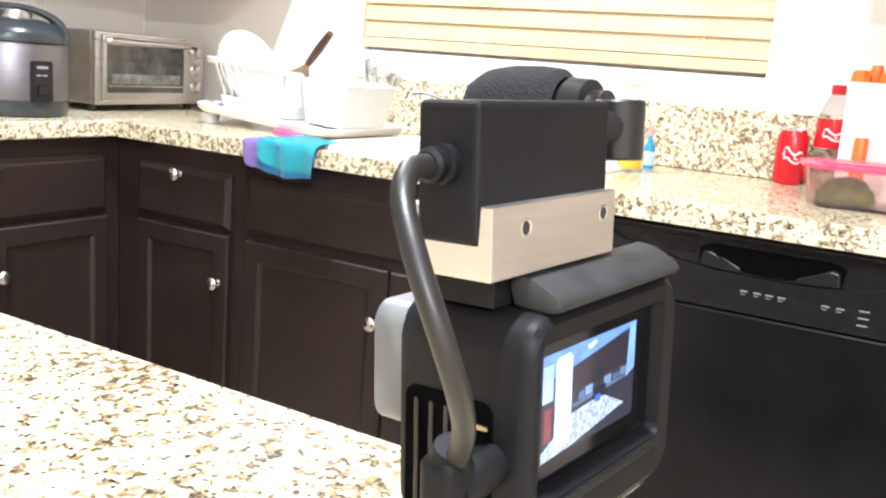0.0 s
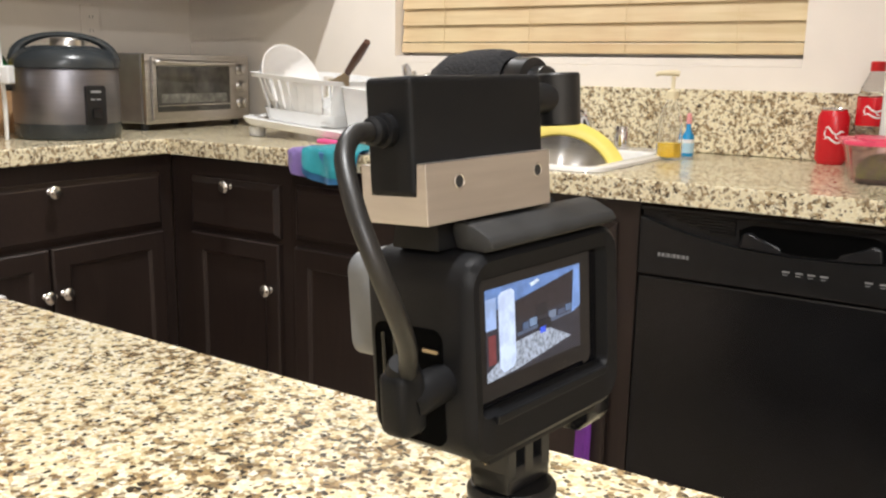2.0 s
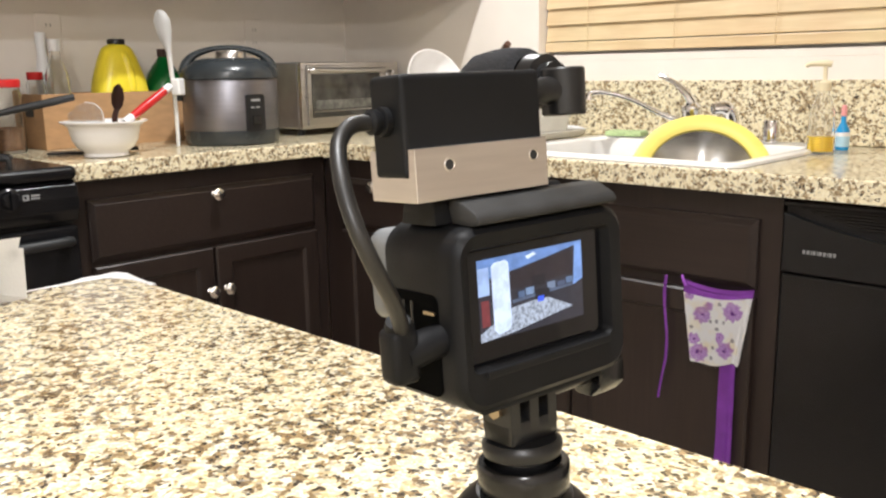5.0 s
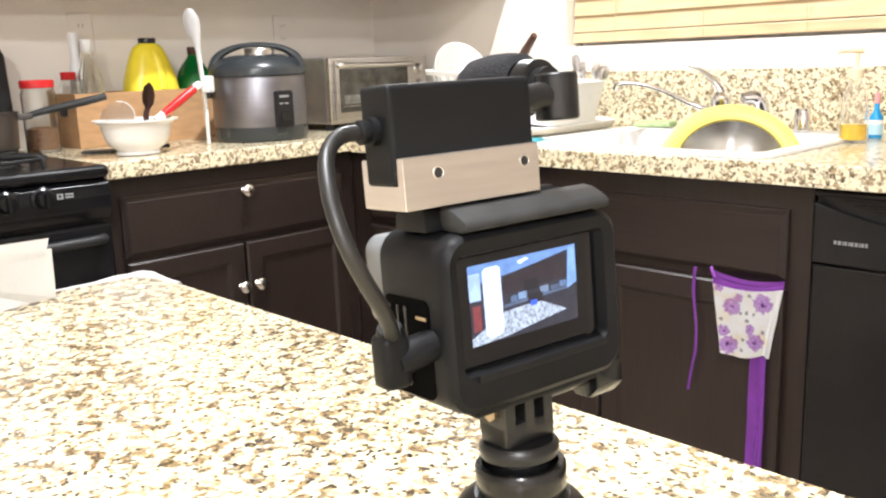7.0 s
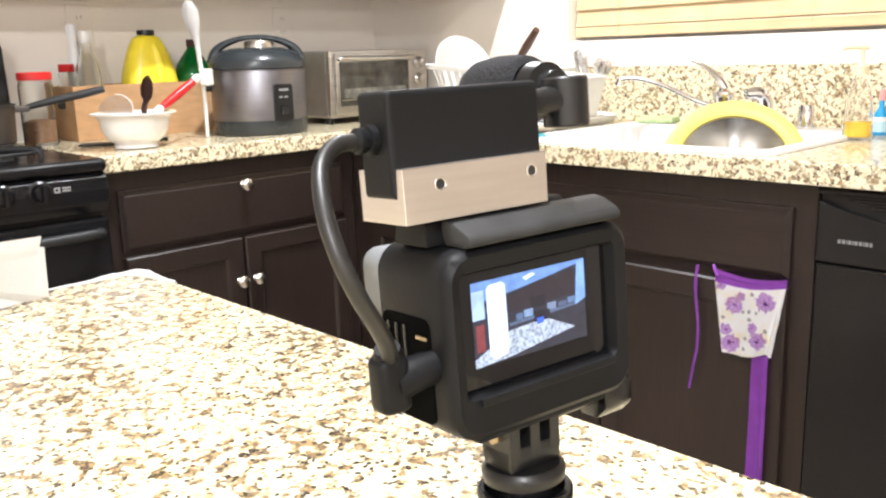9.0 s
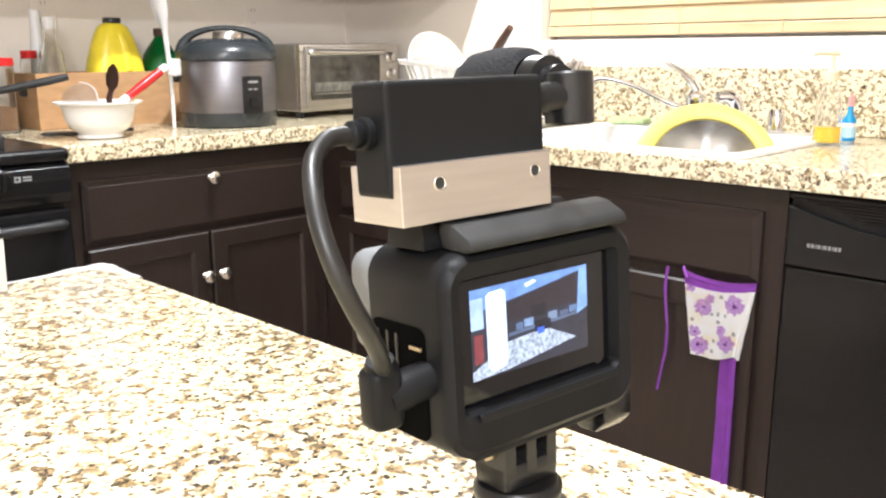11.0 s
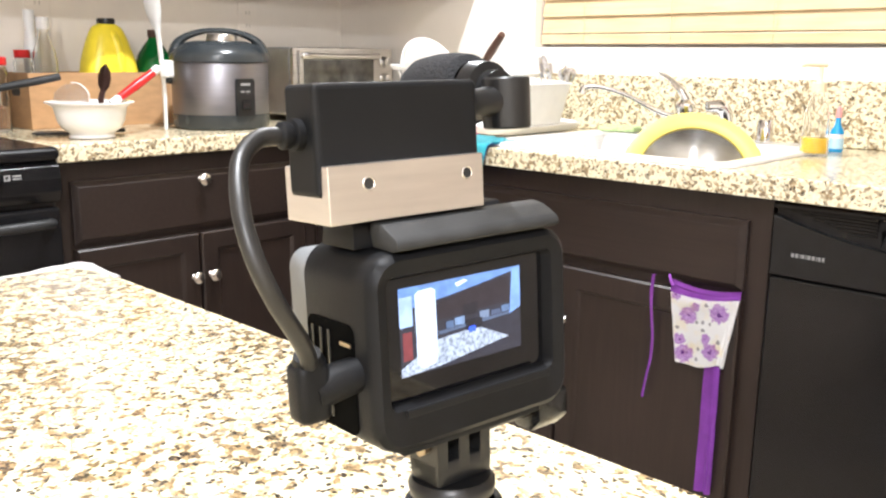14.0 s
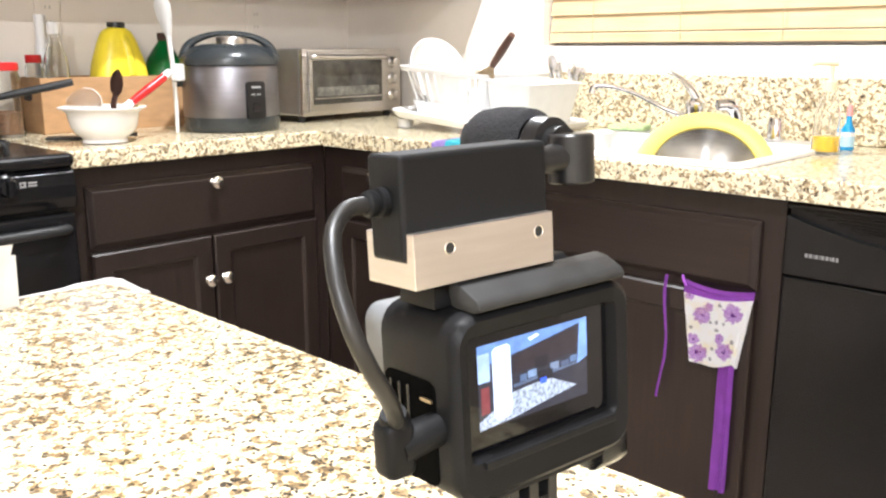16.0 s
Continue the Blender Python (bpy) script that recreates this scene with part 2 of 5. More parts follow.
def rounded(x0, x1, y0, y1, r, n=6):
    out = []
    for cx, cy, a0 in ((x1 - r, y1 - r, 0), (x0 + r, y1 - r, 90), (x0 + r, y0 + r, 180), (x1 - r, y0 + r, 270)):
        out += [(cx + r * math.cos(radians(a0 + 90 * k / n)), cy + r * math.sin(radians(a0 + 90 * k / n))) for k in range(n + 1)]
    return out


# ---- structure ----
def structure(name, bm, mat, label, category):
    return tagged(part(name, bm, mat), label, category, kind="structure")


X1, Y0 = 2.3, -2.6
WX0, WX1, WZ0, WZ1 = -1.811, -0.647, 1.143, 2.05      # window opening
floor = structure("floor", box(WALL_X - 0.12, X1 + 0.12, Y0 - 0.12, WALL_Y + 0.12, -0.12, -0.008), GROUT, "tan glazed tile kitchen floor", "floor")
structure("ceiling", box(WALL_X - 0.12, X1 + 0.12, Y0 - 0.12, WALL_Y + 0.12, CEILING, CEILING + 0.1), CEILING_PAINT, "plain white painted kitchen ceiling", "ceiling")
structure("wall_west", box(WALL_X - 0.12, WALL_X, Y0 - 0.12, WALL_Y + 0.12, -0.008, CEILING), PAINT, "cream painted wall behind the range counter", "wall")
structure("wall_east", box(X1, X1 + 0.12, Y0 - 0.12, WALL_Y + 0.12, -0.008, CEILING), PAINT, "cream painted plain kitchen wall", "wall")
structure("wall_south", box(WALL_X, X1, Y0 - 0.12, Y0, -0.008, CEILING), PAINT, "cream painted plain wall opposite the sink", "wall")
bm = box(WALL_X, WX0, WALL_Y, WALL_Y + 0.12, -0.008, CEILING)
add_box(bm, WX1, X1, WALL_Y, WALL_Y + 0.12, -0.008, CEILING)
add_box(bm, WX0, WX1, WALL_Y, WALL_Y + 0.12, -0.008, WZ0 - 0.02)
add_box(bm, WX0, WX1, WALL_Y, WALL_Y + 0.12, WZ1, CEILING)
structure("wall_north", bm, PAINT, "cream painted sink wall with a window opening", "wall")

window = tagged(new("window_1"), "white framed window behind closed tan blinds", "window", kind="structure")
part("window_sill", box(WX0, WX1, WALL_Y, WALL_Y + 0.118, WZ0 - 0.02, WZ0 - 0.001, 0.001), PAINT, window)
fr = box(WX0, WX0 + 0.04, WALL_Y + 0.08, WALL_Y + 0.118, WZ0, WZ1)
add_box(fr, WX1 - 0.04, WX1, WALL_Y + 0.08, WALL_Y + 0.118, WZ0, WZ1)
add_box(fr, WX0 + 0.04, WX1 - 0.04, WALL_Y + 0.08, WALL_Y + 0.118, WZ0, WZ0 + 0.04)
add_box(fr, WX0 + 0.04, WX1 - 0.04, WALL_Y + 0.08, WALL_Y + 0.118, WZ1 - 0.04, WZ1)
part("window_frame", fr, WHITE_TRIM, window)
GLASS = plain("clear_glass", (0.95, 0.97, 0.96), 0.03, vary=0.0, bump=0, transmission=1.0, ior=1.45)
pane = part("pane", box(WX0 + 0.04, WX1 - 0.04, WALL_Y + 0.10, WALL_Y + 0.104, WZ0 + 0.04, WZ1 - 0.04), GLASS, window)
pane.visible_shadow = False

# blind: closed tan slats hanging flush in the opening
blind = thing("window_blind", pose(0, WALL_Y + 0.036, 0), "closed tan wooden horizontal window blind", "blind")
SLAT_H = 0.051
n = int((WZ1 - 0.06 - (WZ0 + 0.03)) / 0.0475)
for i in range(n):
    z = WZ0 + 0.040 + 0.0475 * i
    sl = box(WX0 + 0.005, WX1 - 0.005, -0.0015, 0.0015, -SLAT_H / 2, SLAT_H / 2, 0.001, 1)
    part("slat", sl, BLIND, blind, local=pose(0, 0, z + 0.0245, -12 + random.uniform(-1.2, 1.2), 0, 0))
part("bottom_rail", box(WX0 + 0.005, WX1 - 0.005, -0.010, 0.010, WZ0 + 0.009, WZ0 + 0.037, 0.003), BLIND, blind)
part("head_rail", box(WX0 + 0.006, WX1 - 0.006, -0.012, 0.04, WZ1 - 0.055, WZ1 - 0.005, 0.003), BLIND, blind)
for x in (WX0 + 0.16, WX0 + 0.44, WX0 + 0.72, WX1 - 0.16):
    part("ladder_cord", box(x - 0.0007, x + 0.0007, -0.0145, -0.0130, WZ0 + 0.009, WZ1 - 0.06), BLIND, blind)

# worktops
bm = bmesh.new()
SX0, SX1, SY0, SY1 = -1.478, -0.902, 1.915, 2.385     # sink cut-out
YR = 1.152                                          # range side end of the counter
worktop = tagged(new("worktop"), "speckled cream and brown polished granite worktop", "worktop")
sl = box(WALL_X + 0.002, EDGE_X, YR, WALL_Y - 0.002, TOP - SLAB, TOP, 0.004)
sl2 = bmesh.new()
hole = [(SX0, SY0), (SX1, SY0), (SX1, SY1), (SX0, SY1)]
outer = [(EDGE_X, EDGE_Y), (1.3, EDGE_Y), (1.3, WALL_Y - 0.002), (EDGE_X, WALL_Y - 0.002)]
low = [[sl2.verts.new((x, y, TOP - SLAB)) for x, y in ring] for ring in (outer, hole)]
high = [[sl2.verts.new((x, y, TOP)) for x, y in ring] for ring in (outer, hole)]
for i in range(4):
    j = (i + 1) % 4
    sl2.faces.new((high[0][i], high[0][j], high[1][j], high[1][i]))
    sl2.faces.new((low[0][j], low[0][i], low[1][i], low[1][j]))
    for k in (0, 1):
        sl2.faces.new((low[k][i], low[k][j], high[k][j], high[k][i]))
bmesh.ops.bevel(sl2, geom=[e for e in sl2.edges if all(abs(v.co.z - TOP) < 1e-6 and abs(v.co.y - EDGE_Y) < 1e-6 for v in e.verts)], offset=0.004, segments=2, affect="EDGES", profile=0.5)
part("slab", sl, GRANITE, worktop)
part("slab", sl2, GRANITE, worktop)
structure("backsplash", box(-2.06, 1.3, WALL_Y - 0.02, WALL_Y - 0.001, TOP + 0.001, 1.068, 0.003), GRANITE, "speckled granite backsplash below the window", "backsplash")

island_top = tagged(new("island_worktop"), "speckled cream granite island worktop with rounded corners", "worktop")
part("slab", prism(rounded(-0.955, 1.0, -0.30, 0.708, 0.02), "z", TOP - SLAB, TOP, 0.006), ISLAND_GRANITE, island_top, smooth=True)
island = thing("island_cabinet", pose(0, 0, 0), "dark espresso stained wooden kitchen island base", "cabinet")
part("body", box(-0.92, 0.96, 0.0, 0.66, 0.09, TOP - SLAB), ESPRESSO, island)
part("toe_kick", box(-0.87, 0.91, 0.05, 0.60, -0.008, 0.089), BLACK_MATT, island)


# ---- base cabinets: built facing -y with the face frame at y = 0, then placed ----
def knob(parent, x, y, z):
    prof = [(0.0, 0.0), (0.009, 0.0), (0.009, 0.002), (0.0055, 0.005), (0.005, 0.013), (0.009, 0.016), (0.0155, 0.019), (0.0165, 0.023), (0.0145, 0.027), (0.008, 0.030), (0.0, 0.031)]
    return part("knob", lathe(prof, 20), NICKEL, parent, "satin nickel knob", True, pose(x, y, z, 90))


def panel_front(name, parent, x0, x1, z0, z1, mat, framed):
    """A door with a recessed panel, or a plain drawer front with eased edges. Its back is at y = 0."""
    if not framed:
        steps = ((0, -0.0005), (0, -0.009), (0.003, -0.0105), (0.011, -0.0175), (0.014, -0.019))
    s, t = 0.052, 0.019
    if framed:
        steps = ((0, 0), (0, -t + 0.004), (0.004, -t), (s - 0.008, -t), (s - 0.003, -t + 0.003), (s, -t + 0.007), (s + 0.004, -t + 0.0075))
    bm = bmesh.new()
    rings = []
    for d, y in steps:
        rings.append([bm.verts.new(p) for p in ((x0 + d, y, z0 + d), (x1 - d, y, z0 + d), (x1 - d, y, z1 - d), (x0 + d, y, z1 - d))])
    for a, b in zip(rings, rings[1:]):
        for i in range(4):
            bm.faces.new((a[i], a[(i + 1) % 4], b[(i + 1) % 4], b[i]))
    bm.faces.new(rings[-1])
    bm.faces.new(rings[0][::-1])
    return part(name, bm, mat, parent)


def base_cabinet(m, width, label, drawers, doors, depth=0.58):
    c = thing("base_cabinet", m, label, "cabinet", "base cabinets")
    bm = box(0, width, 0, depth, 0.10, TOP - SLAB - 0.001)
    part("body", bm, ESPRESSO, c)
    part("toe_kick", box(0, width, 0.07, depth, -0.008, 0.0995), BLACK_MATT, c)
    for x0, x1, z0, z1, kx, kz in drawers:
        d = panel_front("drawer_front", c, x0, x1, z0, z1, ESPRESSO_H, False)
        if kx is not None:
            knob(d, kx, -0.018, kz)
    for x0, x1, z0, z1, kx, kz in doors:
        d = panel_front("door", c, x0, x1, z0, z1, ESPRESSO, True)
        knob(d, kx, -0.018, kz)
    return c


FY = 1.894                       # face frames of the sink run
# narrow unit beside the corner
base_cabinet(pose(-2.118, FY, 0), 0.438, "narrow espresso stained cabinet with one drawer and one door", [(0.086, 0.406, 0.684, 0.818, 0.241, 0.803)], [(0.086, 0.406, 0.13, 0.670, 0.377, 0.552)])
# sink unit
base_cabinet(pose(-1.679, FY, 0), 0.892, "espresso stained sink cabinet with false front and two doors", [(0.02, 0.851, 0.690, 0.824, None, None)],
             [(0.02, 0.432, 0.13, 0.672, 0.408, 0.552), (0.439, 0.851, 0.13, 0.672, 0.452, 0.552)])
base_cabinet(pose(-0.172, FY, 0), 0.9, "espresso stained cabinet beside the dishwasher", [(0.03, 0.87, 0.684, 0.818, 0.45, 0.803)], [(0.03, 0.446, 0.13, 0.670, 0.42, 0.552), (0.454, 0.87, 0.13, 0.670, 0.48, 0.552)])
# range wall unit, facing +x
base_cabinet(pose(-2.119, 1.160, 0, 0, 0, 90), 0.732, "espresso stained cabinet with wide drawer and two doors", [(0.034, 0.686, 0.680, 0.826, 0.361, 0.806)],
             [(0.034, 0.348, 0.13, 0.668, 0.330, 0.556), (0.355, 0.686, 0.13, 0.668, 0.378, 0.556)], 0.57)


# upper cabinets, above the view, that shade the walls below them
def upper_cabinet(m, width, label, height=0.76, depth=0.358):
    c = thing("upper_cabinet", m, label, "cabinet", "upper cabinets")
    part("body", box(0, width, 0, depth, 0, height), ESPRESSO, c)
    n = max(1, round(width / 0.4))
    for i in range(n):
        panel_front("door", c, i * width / n + 0.006, (i + 1) * width / n - 0.006, 0.01, height - 0.01, ESPRESSO, True)
    return c


UZ = 1.376
upper_cabinet(pose(-2.70, WALL_Y - 0.360, UZ), 0.685, "dark espresso upper cabinet in the corner beside the window")
upper_cabinet(pose(-0.43, WALL_Y - 0.360, UZ), 1.2, "dark espresso upper cabinet on the other side of the window")
# its unseen run over the range is added to carry the wall shade on
upper_cabinet(pose(WALL_X + 0.360, 0.39, UZ, 0, 0, 90), 1.735, "dark espresso upper cabinet over the range counter")


# ---- dishwasher ----
dw = thing("dishwasher", pose(-0.783, 1.88, 0), "black built-in dishwasher with a curved handle recess", "dishwasher")
DWW = 0.606
part("body", box(0.004, DWW - 0.004, 0.03, 0.59, 0.10, 0.868), BLACK_MATT, dw)
part("door", box(0.003, DWW - 0.003, 0.0, 0.029, 0.125, 0.731, 0.004), BLACK_GLOSS, dw)
part("toe_panel", box(0.003, DWW - 0.003, 0.05, 0.06, -0.008, 0.099), BLACK_MATT, dw)
out = [(0.003, 0.735), (DWW - 0.003, 0.735)]
for k in range(25):
    x = DWW - 0.003 - (DWW - 0.006) * k / 24
    u = (x - DWW / 2) / (DWW / 2)
    out.append((x, 0.800 + 0.046 * u * u * abs(u) ** 0.3))
panel = part("control_panel", prism(out, "y", -0.004, 0.029, 0.0035), BLACK_SATIN, dw)
part("recess", box(0.003, DWW - 0.003, 0.014, 0.0295, 0.795, 0.858, 0.001), BLACK_SATIN, dw)
part("top_strip", box(0.003, DWW - 0.003, -0.006, 0.0295, 0.8565, 0.866, 0.0035, 3), BLACK_GLOSS, dw)
for k in range(6):
    z = 0.853 - 0.0055 * k
    part("vent_slat", box(0.03 + 0.020 * k, 0.176, 0.008, 0.0138, z - 0.0014, z + 0.0014), BLACK_GLOSS, panel)
# handle pocket: a near-black plate paints the hollow's shade, glossy lip at either end


def panel_line(x):
    u = (x - DWW / 2) / (DWW / 2)
    return 0.800 + 0.046 * u * u * abs(u) ** 0.3


part("handle_pocket", prism([(0.186, panel_line(0.186) + 0.002), (0.303, 0.8025), (0.420, panel_line(0.420) + 0.002), (0.424, 0.836), (0.400, 0.846), (0.206, 0.846), (0.182, 0.836)], "y", 0.0105, 0.0138), plain("hollow_shade", (0.002, 0.002, 0.002), 0.8, vary=0.1, spec=0.05), dw)
# greyer than the panel: the light on the lips is in the colour
LIP_GREY = plain("lit_grey_lip", (0.014, 0.014, 0.015), 0.32, vary=0.15, scale=25, bump=0.03)
for side in (-1, 1):
    def lip_x(d):
        return DWW / 2 + side * d
    lip = [(lip_x(0.116), panel_line(lip_x(0.116)) + 0.001), (lip_x(0.112), 0.831), (lip_x(0.098), 0.834), (lip_x(0.082), 0.824), (lip_x(0.050), panel_line(lip_x(0.050)) + 0.006), (lip_x(0.030), panel_line(lip_x(0.030)) + 0.001)]
    part("handle_lip", prism(lip, "y", -0.003, 0.0104, 0.0038), LIP_GREY, dw)
MARK = plain("pale_print", (0.28, 0.28, 0.28), 0.5, vary=0.05, bump=0)
x = 0.042
for w in (0.006, 0.0065, 0.002, 0.006, 0.002, 0.0065, 0.006, 0.002, 0.006, 0.005):
    part("badge_mark", box(x, x + w * 0.8, -0.0046, -0.0036, 0.7725, 0.7795), MARK, panel)
    x += w + 0.0012
for gx in (0.264, 0.286, 0.306, 0.326, 0.395, 0.418):
    part("button_print", box(gx, gx + 0.0125, -0.0046, -0.0036, 0.7725, 0.7755), MARK, panel)
    part("button_print", box(gx + 0.001, gx + 0.009, -0.0046, -0.0036, 0.768, 0.7695), MARK, panel)
for k in range(3):
    part("indicator_print", box(0.452, 0.468, -0.0046, -0.0036, 0.776 - 0.012 * k, 0.7785 - 0.012 * k), MARK, panel)

# ---- range ----
RANGE_BLACK = plain("range_enamel", (0.0075, 0.0075, 0.0085), 0.22, vary=0.25, scale=14, bump=0.04, spec=0.42)
stove = thing("gas_range", pose(-2.05, 0.387, 0, 0, 0, 90), "black freestanding gas range with four front knobs", "range")
RW, RD = 0.756, 0.64          # local x runs along the front, y into the wall
part("body", box(0, RW, 0.03, RD, 0.04, 0.885), BLACK_MATT, stove)
part("cooktop", box(-0.003, RW + 0.003, -0.018, RD - 0.06, 0.886, 0.916, 0.013, 4), RANGE_BLACK, stove)
out = [(0.0285, 0.792), (-0.004, 0.797), (-0.016, 0.82), (-0.018, 0.85), (-0.012, 0.875), (0.0, 0.8855), (0.0285, 0.8855)]
cp = part("control_panel", prism(out, "x", 0.0, RW, 0.002), RANGE_BLACK, stove)
for kx in (0.08, 0.19, 0.532, 0.607):
    k = part("knob", lathe([(0, 0), (0.024, 0), (0.025, 0.004), (0.020, 0.008), (0.018, 0.022), (0.015, 0.026), (0, 0.027)], 24), RANGE_BLACK, cp, "", True, pose(kx, -0.018, 0.857, 90))
    part("grip", box(-0.005, 0.005, -0.019, 0.019, 0.024, 0.034, 0.002), RANGE_BLACK, k)
part("burner_mark", box(0.637, 0.650, -0.0192, -0.0182, 0.852, 0.864), MARK, cp)
part("burner_dot", box(0.640, 0.645, -0.0196, -0.0193, 0.856, 0.861), RANGE_BLACK, cp)
for k in range(2):
    part("print_line", box(0.654, 0.672, -0.0192, -0.0182, 0.8535 + 0.006 * k, 0.857 + 0.006 * k), MARK, cp)
door = part("oven_door", box(0.004, RW - 0.004, -0.010, 0.029, 0.20, 0.785, 0.006), RANGE_BLACK, stove)
part("oven_window", box(0.14, RW - 0.14, -0.0125, -0.0105, 0.34, 0.62, 0.001), RANGE_BLACK, door)
hd = tube([(0.03, -0.012, 0.752), (0.05, -0.044, 0.757), (0.18, -0.052, 0.757), (0.378, -0.056, 0.757), (0.576, -0.052, 0.757), (0.706, -0.044, 0.757), (0.726, -0.012, 0.752)], 0.011, 12)
part("handle", hd, BLACK_MATT, door, "", True)
part("drawer", box(0.004, RW - 0.004, -0.006, 0.029, 0.045, 0.192, 0.005), RANGE_BLACK, stove)
part("backguard", prism([(RD - 0.075, 0.913), (RD - 0.115, 0.95), (RD - 0.10, 1.165), (RD - 0.075, 1.186), (RD - 0.03, 1.188), (RD, 1.175), (RD, 0.913)], "x", 0.0, RW, 0.008), BLACK_SATIN, stove)
for gx in (0.19, 0.566):
    for gy in (0.15, 0.40):
        b = part("burner", lathe([(0, 0), (0.052, 0), (0.052, 0.006), (0.036, 0.010), (0.034, 0.018), (0, 0.019)], 24), IRON, stove, "", True, pose(gx, gy, 0.912))
        part("burner_ring", lathe([(0.060, 0.0), (0.066, 0.0), (0.064, 0.004), (0.060, 0.004)], 24), IRON, b)
        g = bmesh.new()
        for a in range(4):
            c, sn = math.cos(radians(45 + 90 * a)), math.sin(radians(45 + 90 * a))
            add_tube(g, [(0.028 * c, 0.028 * sn, 0.026), (0.075 * c, 0.075 * sn, 0.027), (0.112 * c, 0.112 * sn, 0.024), (0.118 * c, 0.118 * sn, 0.001)], 0.0060, 8, 4)
        ring = [(0.112 * math.cos(2 * math.pi * k / 16), 0.112 * math.sin(2 * math.pi * k / 16), 0.022) for k in range(17)]
        add_tube(g, ring, 0.0045, 8, 1)
        part("grate", g, IRON, stove, "", True, pose(gx, gy, 0.912))

PAN_STEEL = plain("worn_steel", (0.11, 0.10, 0.095), 0.40, 0.9, vary=0.15, scale=20, bump=0.03)
# saucepan on the back right burner
pan = thing("saucepan", pose(-2.375, 0.968, 0.9385), "worn steel saucepan with a long black handle", "saucepan")
part("pot", lathe([(0, 0), (0.098, 0), (0.104, 0.006), (0.108, 0.088), (0.111, 0.090), (0.111, 0.093), (0.105, 0.093), (0.100, 0.008), (0, 0.006)], 40), PAN_STEEL, pan, "", True)
part("bracket", box(-0.012, 0.012, 0.100, 0.140, 0.072, 0.086, 0.003), PAN_STEEL, pan, "", local=pose(0, 0, 0, 0, 0, -14))
part("handle", tube([(0.035, 0.128, 0.082), (0.05, 0.17, 0.092), (0.075, 0.25, 0.108), (0.087, 0.298, 0.118)], [0.0065, 0.009, 0.010, 0.0085], 12), BLACK_MATT, pan, "", True)

# ---- left counter ----
WHITE_CERAMIC = plain("white_ceramic", (0.88, 0.86, 0.84), 0.16, vary=0.02, bump=0.0)
WHITE_PLASTIC = plain("white_plastic", (0.80, 0.80, 0.79), 0.35, vary=0.03, bump=0.02)
RED = plain("red_plastic", (0.55, 0.02, 0.02), 0.3, vary=0.08, bump=0.02)
BROWN = plain("dark_brown_plastic", (0.05, 0.02, 0.015), 0.35, vary=0.15, bump=0.02)
YELLOW = plain("yellow_plastic", (0.90, 0.73, 0.04), 0.30, vary=0.05, bump=0.02)
GREEN = plain("green_glass", (0.006, 0.10, 0.02), 0.12, vary=0.2, bump=0.0)
SLATE = plain("slate_plastic", (0.032, 0.037, 0.040), 0.26, vary=0.1, scale=12, bump=0.02)
COOKER_STEEL = plain("cooker_steel", (0.23, 0.225, 0.245), 0.40, 1.0, vary=0.06, scale=14, bump=0.05, stretch=(1, 1, 12))
CARD = plain("cardboard", (0.44, 0.26, 0.125), 0.8, vary=0.12, scale=22, bump=0.15, stretch=(1, 1, 3))
CLEAR = plain("clear_plastic", (0.985, 0.985, 0.98), 0.05, vary=0.0, bump=0.0, transmission=0.98, ior=1.20)
BOTTLE_GLASS = plain("bottle_glass", (0.97, 0.98, 0.97), 0.03, vary=0.0, bump=0.0, transmission=1.0, ior=1.45)
TEA = plain("brown_spice", (0.30, 0.16, 0.08), 0.8, vary=0.4, scale=150, bump=0.3)

bowl = thing("mixing_bowl", pose(-2.212, 1.300, TOP), "white ceramic bowl holding kitchen utensils", "bowl")
part("bowl_body", lathe([(0, 0.004), (0.044, 0.0), (0.053, 0.002), (0.050, 0.009), (0.052, 0.013), (0.066, 0.023), (0.076, 0.040), (0.080, 0.058), (0.083, 0.072), (0.092, 0.079), (0.101, 0.083), (0.101, 0.086), (0.094, 0.085), (0.079, 0.077), (0.075, 0.056), (0.070, 0.040), (0.060, 0.027), (0.046, 0.018), (0, 0.014)], 48), WHITE_CERAMIC, bowl, "", True)


def blade(points, half, thick):
    """A rounded spoon or paddle head along a line, flat across."""
    bm = bmesh.new()
    rows = []
    for (p, w) in zip(points, half):
        p = Vector(p)
        row = []
        for k in range(9):
            u = -1 + k / 4
            row.append(bm.verts.new(p + Vector((w * u, -0.006 * (1 - u * u), 0))))
        rows.append(row)
    for a, b in zip(rows, rows[1:]):
        for k in range(8):
            bm.faces.new((a[k], a[k + 1], b[k + 1], b[k]))
    r = bmesh.ops.solidify(bm, geom=list(bm.faces), thickness=thick)
    return bm


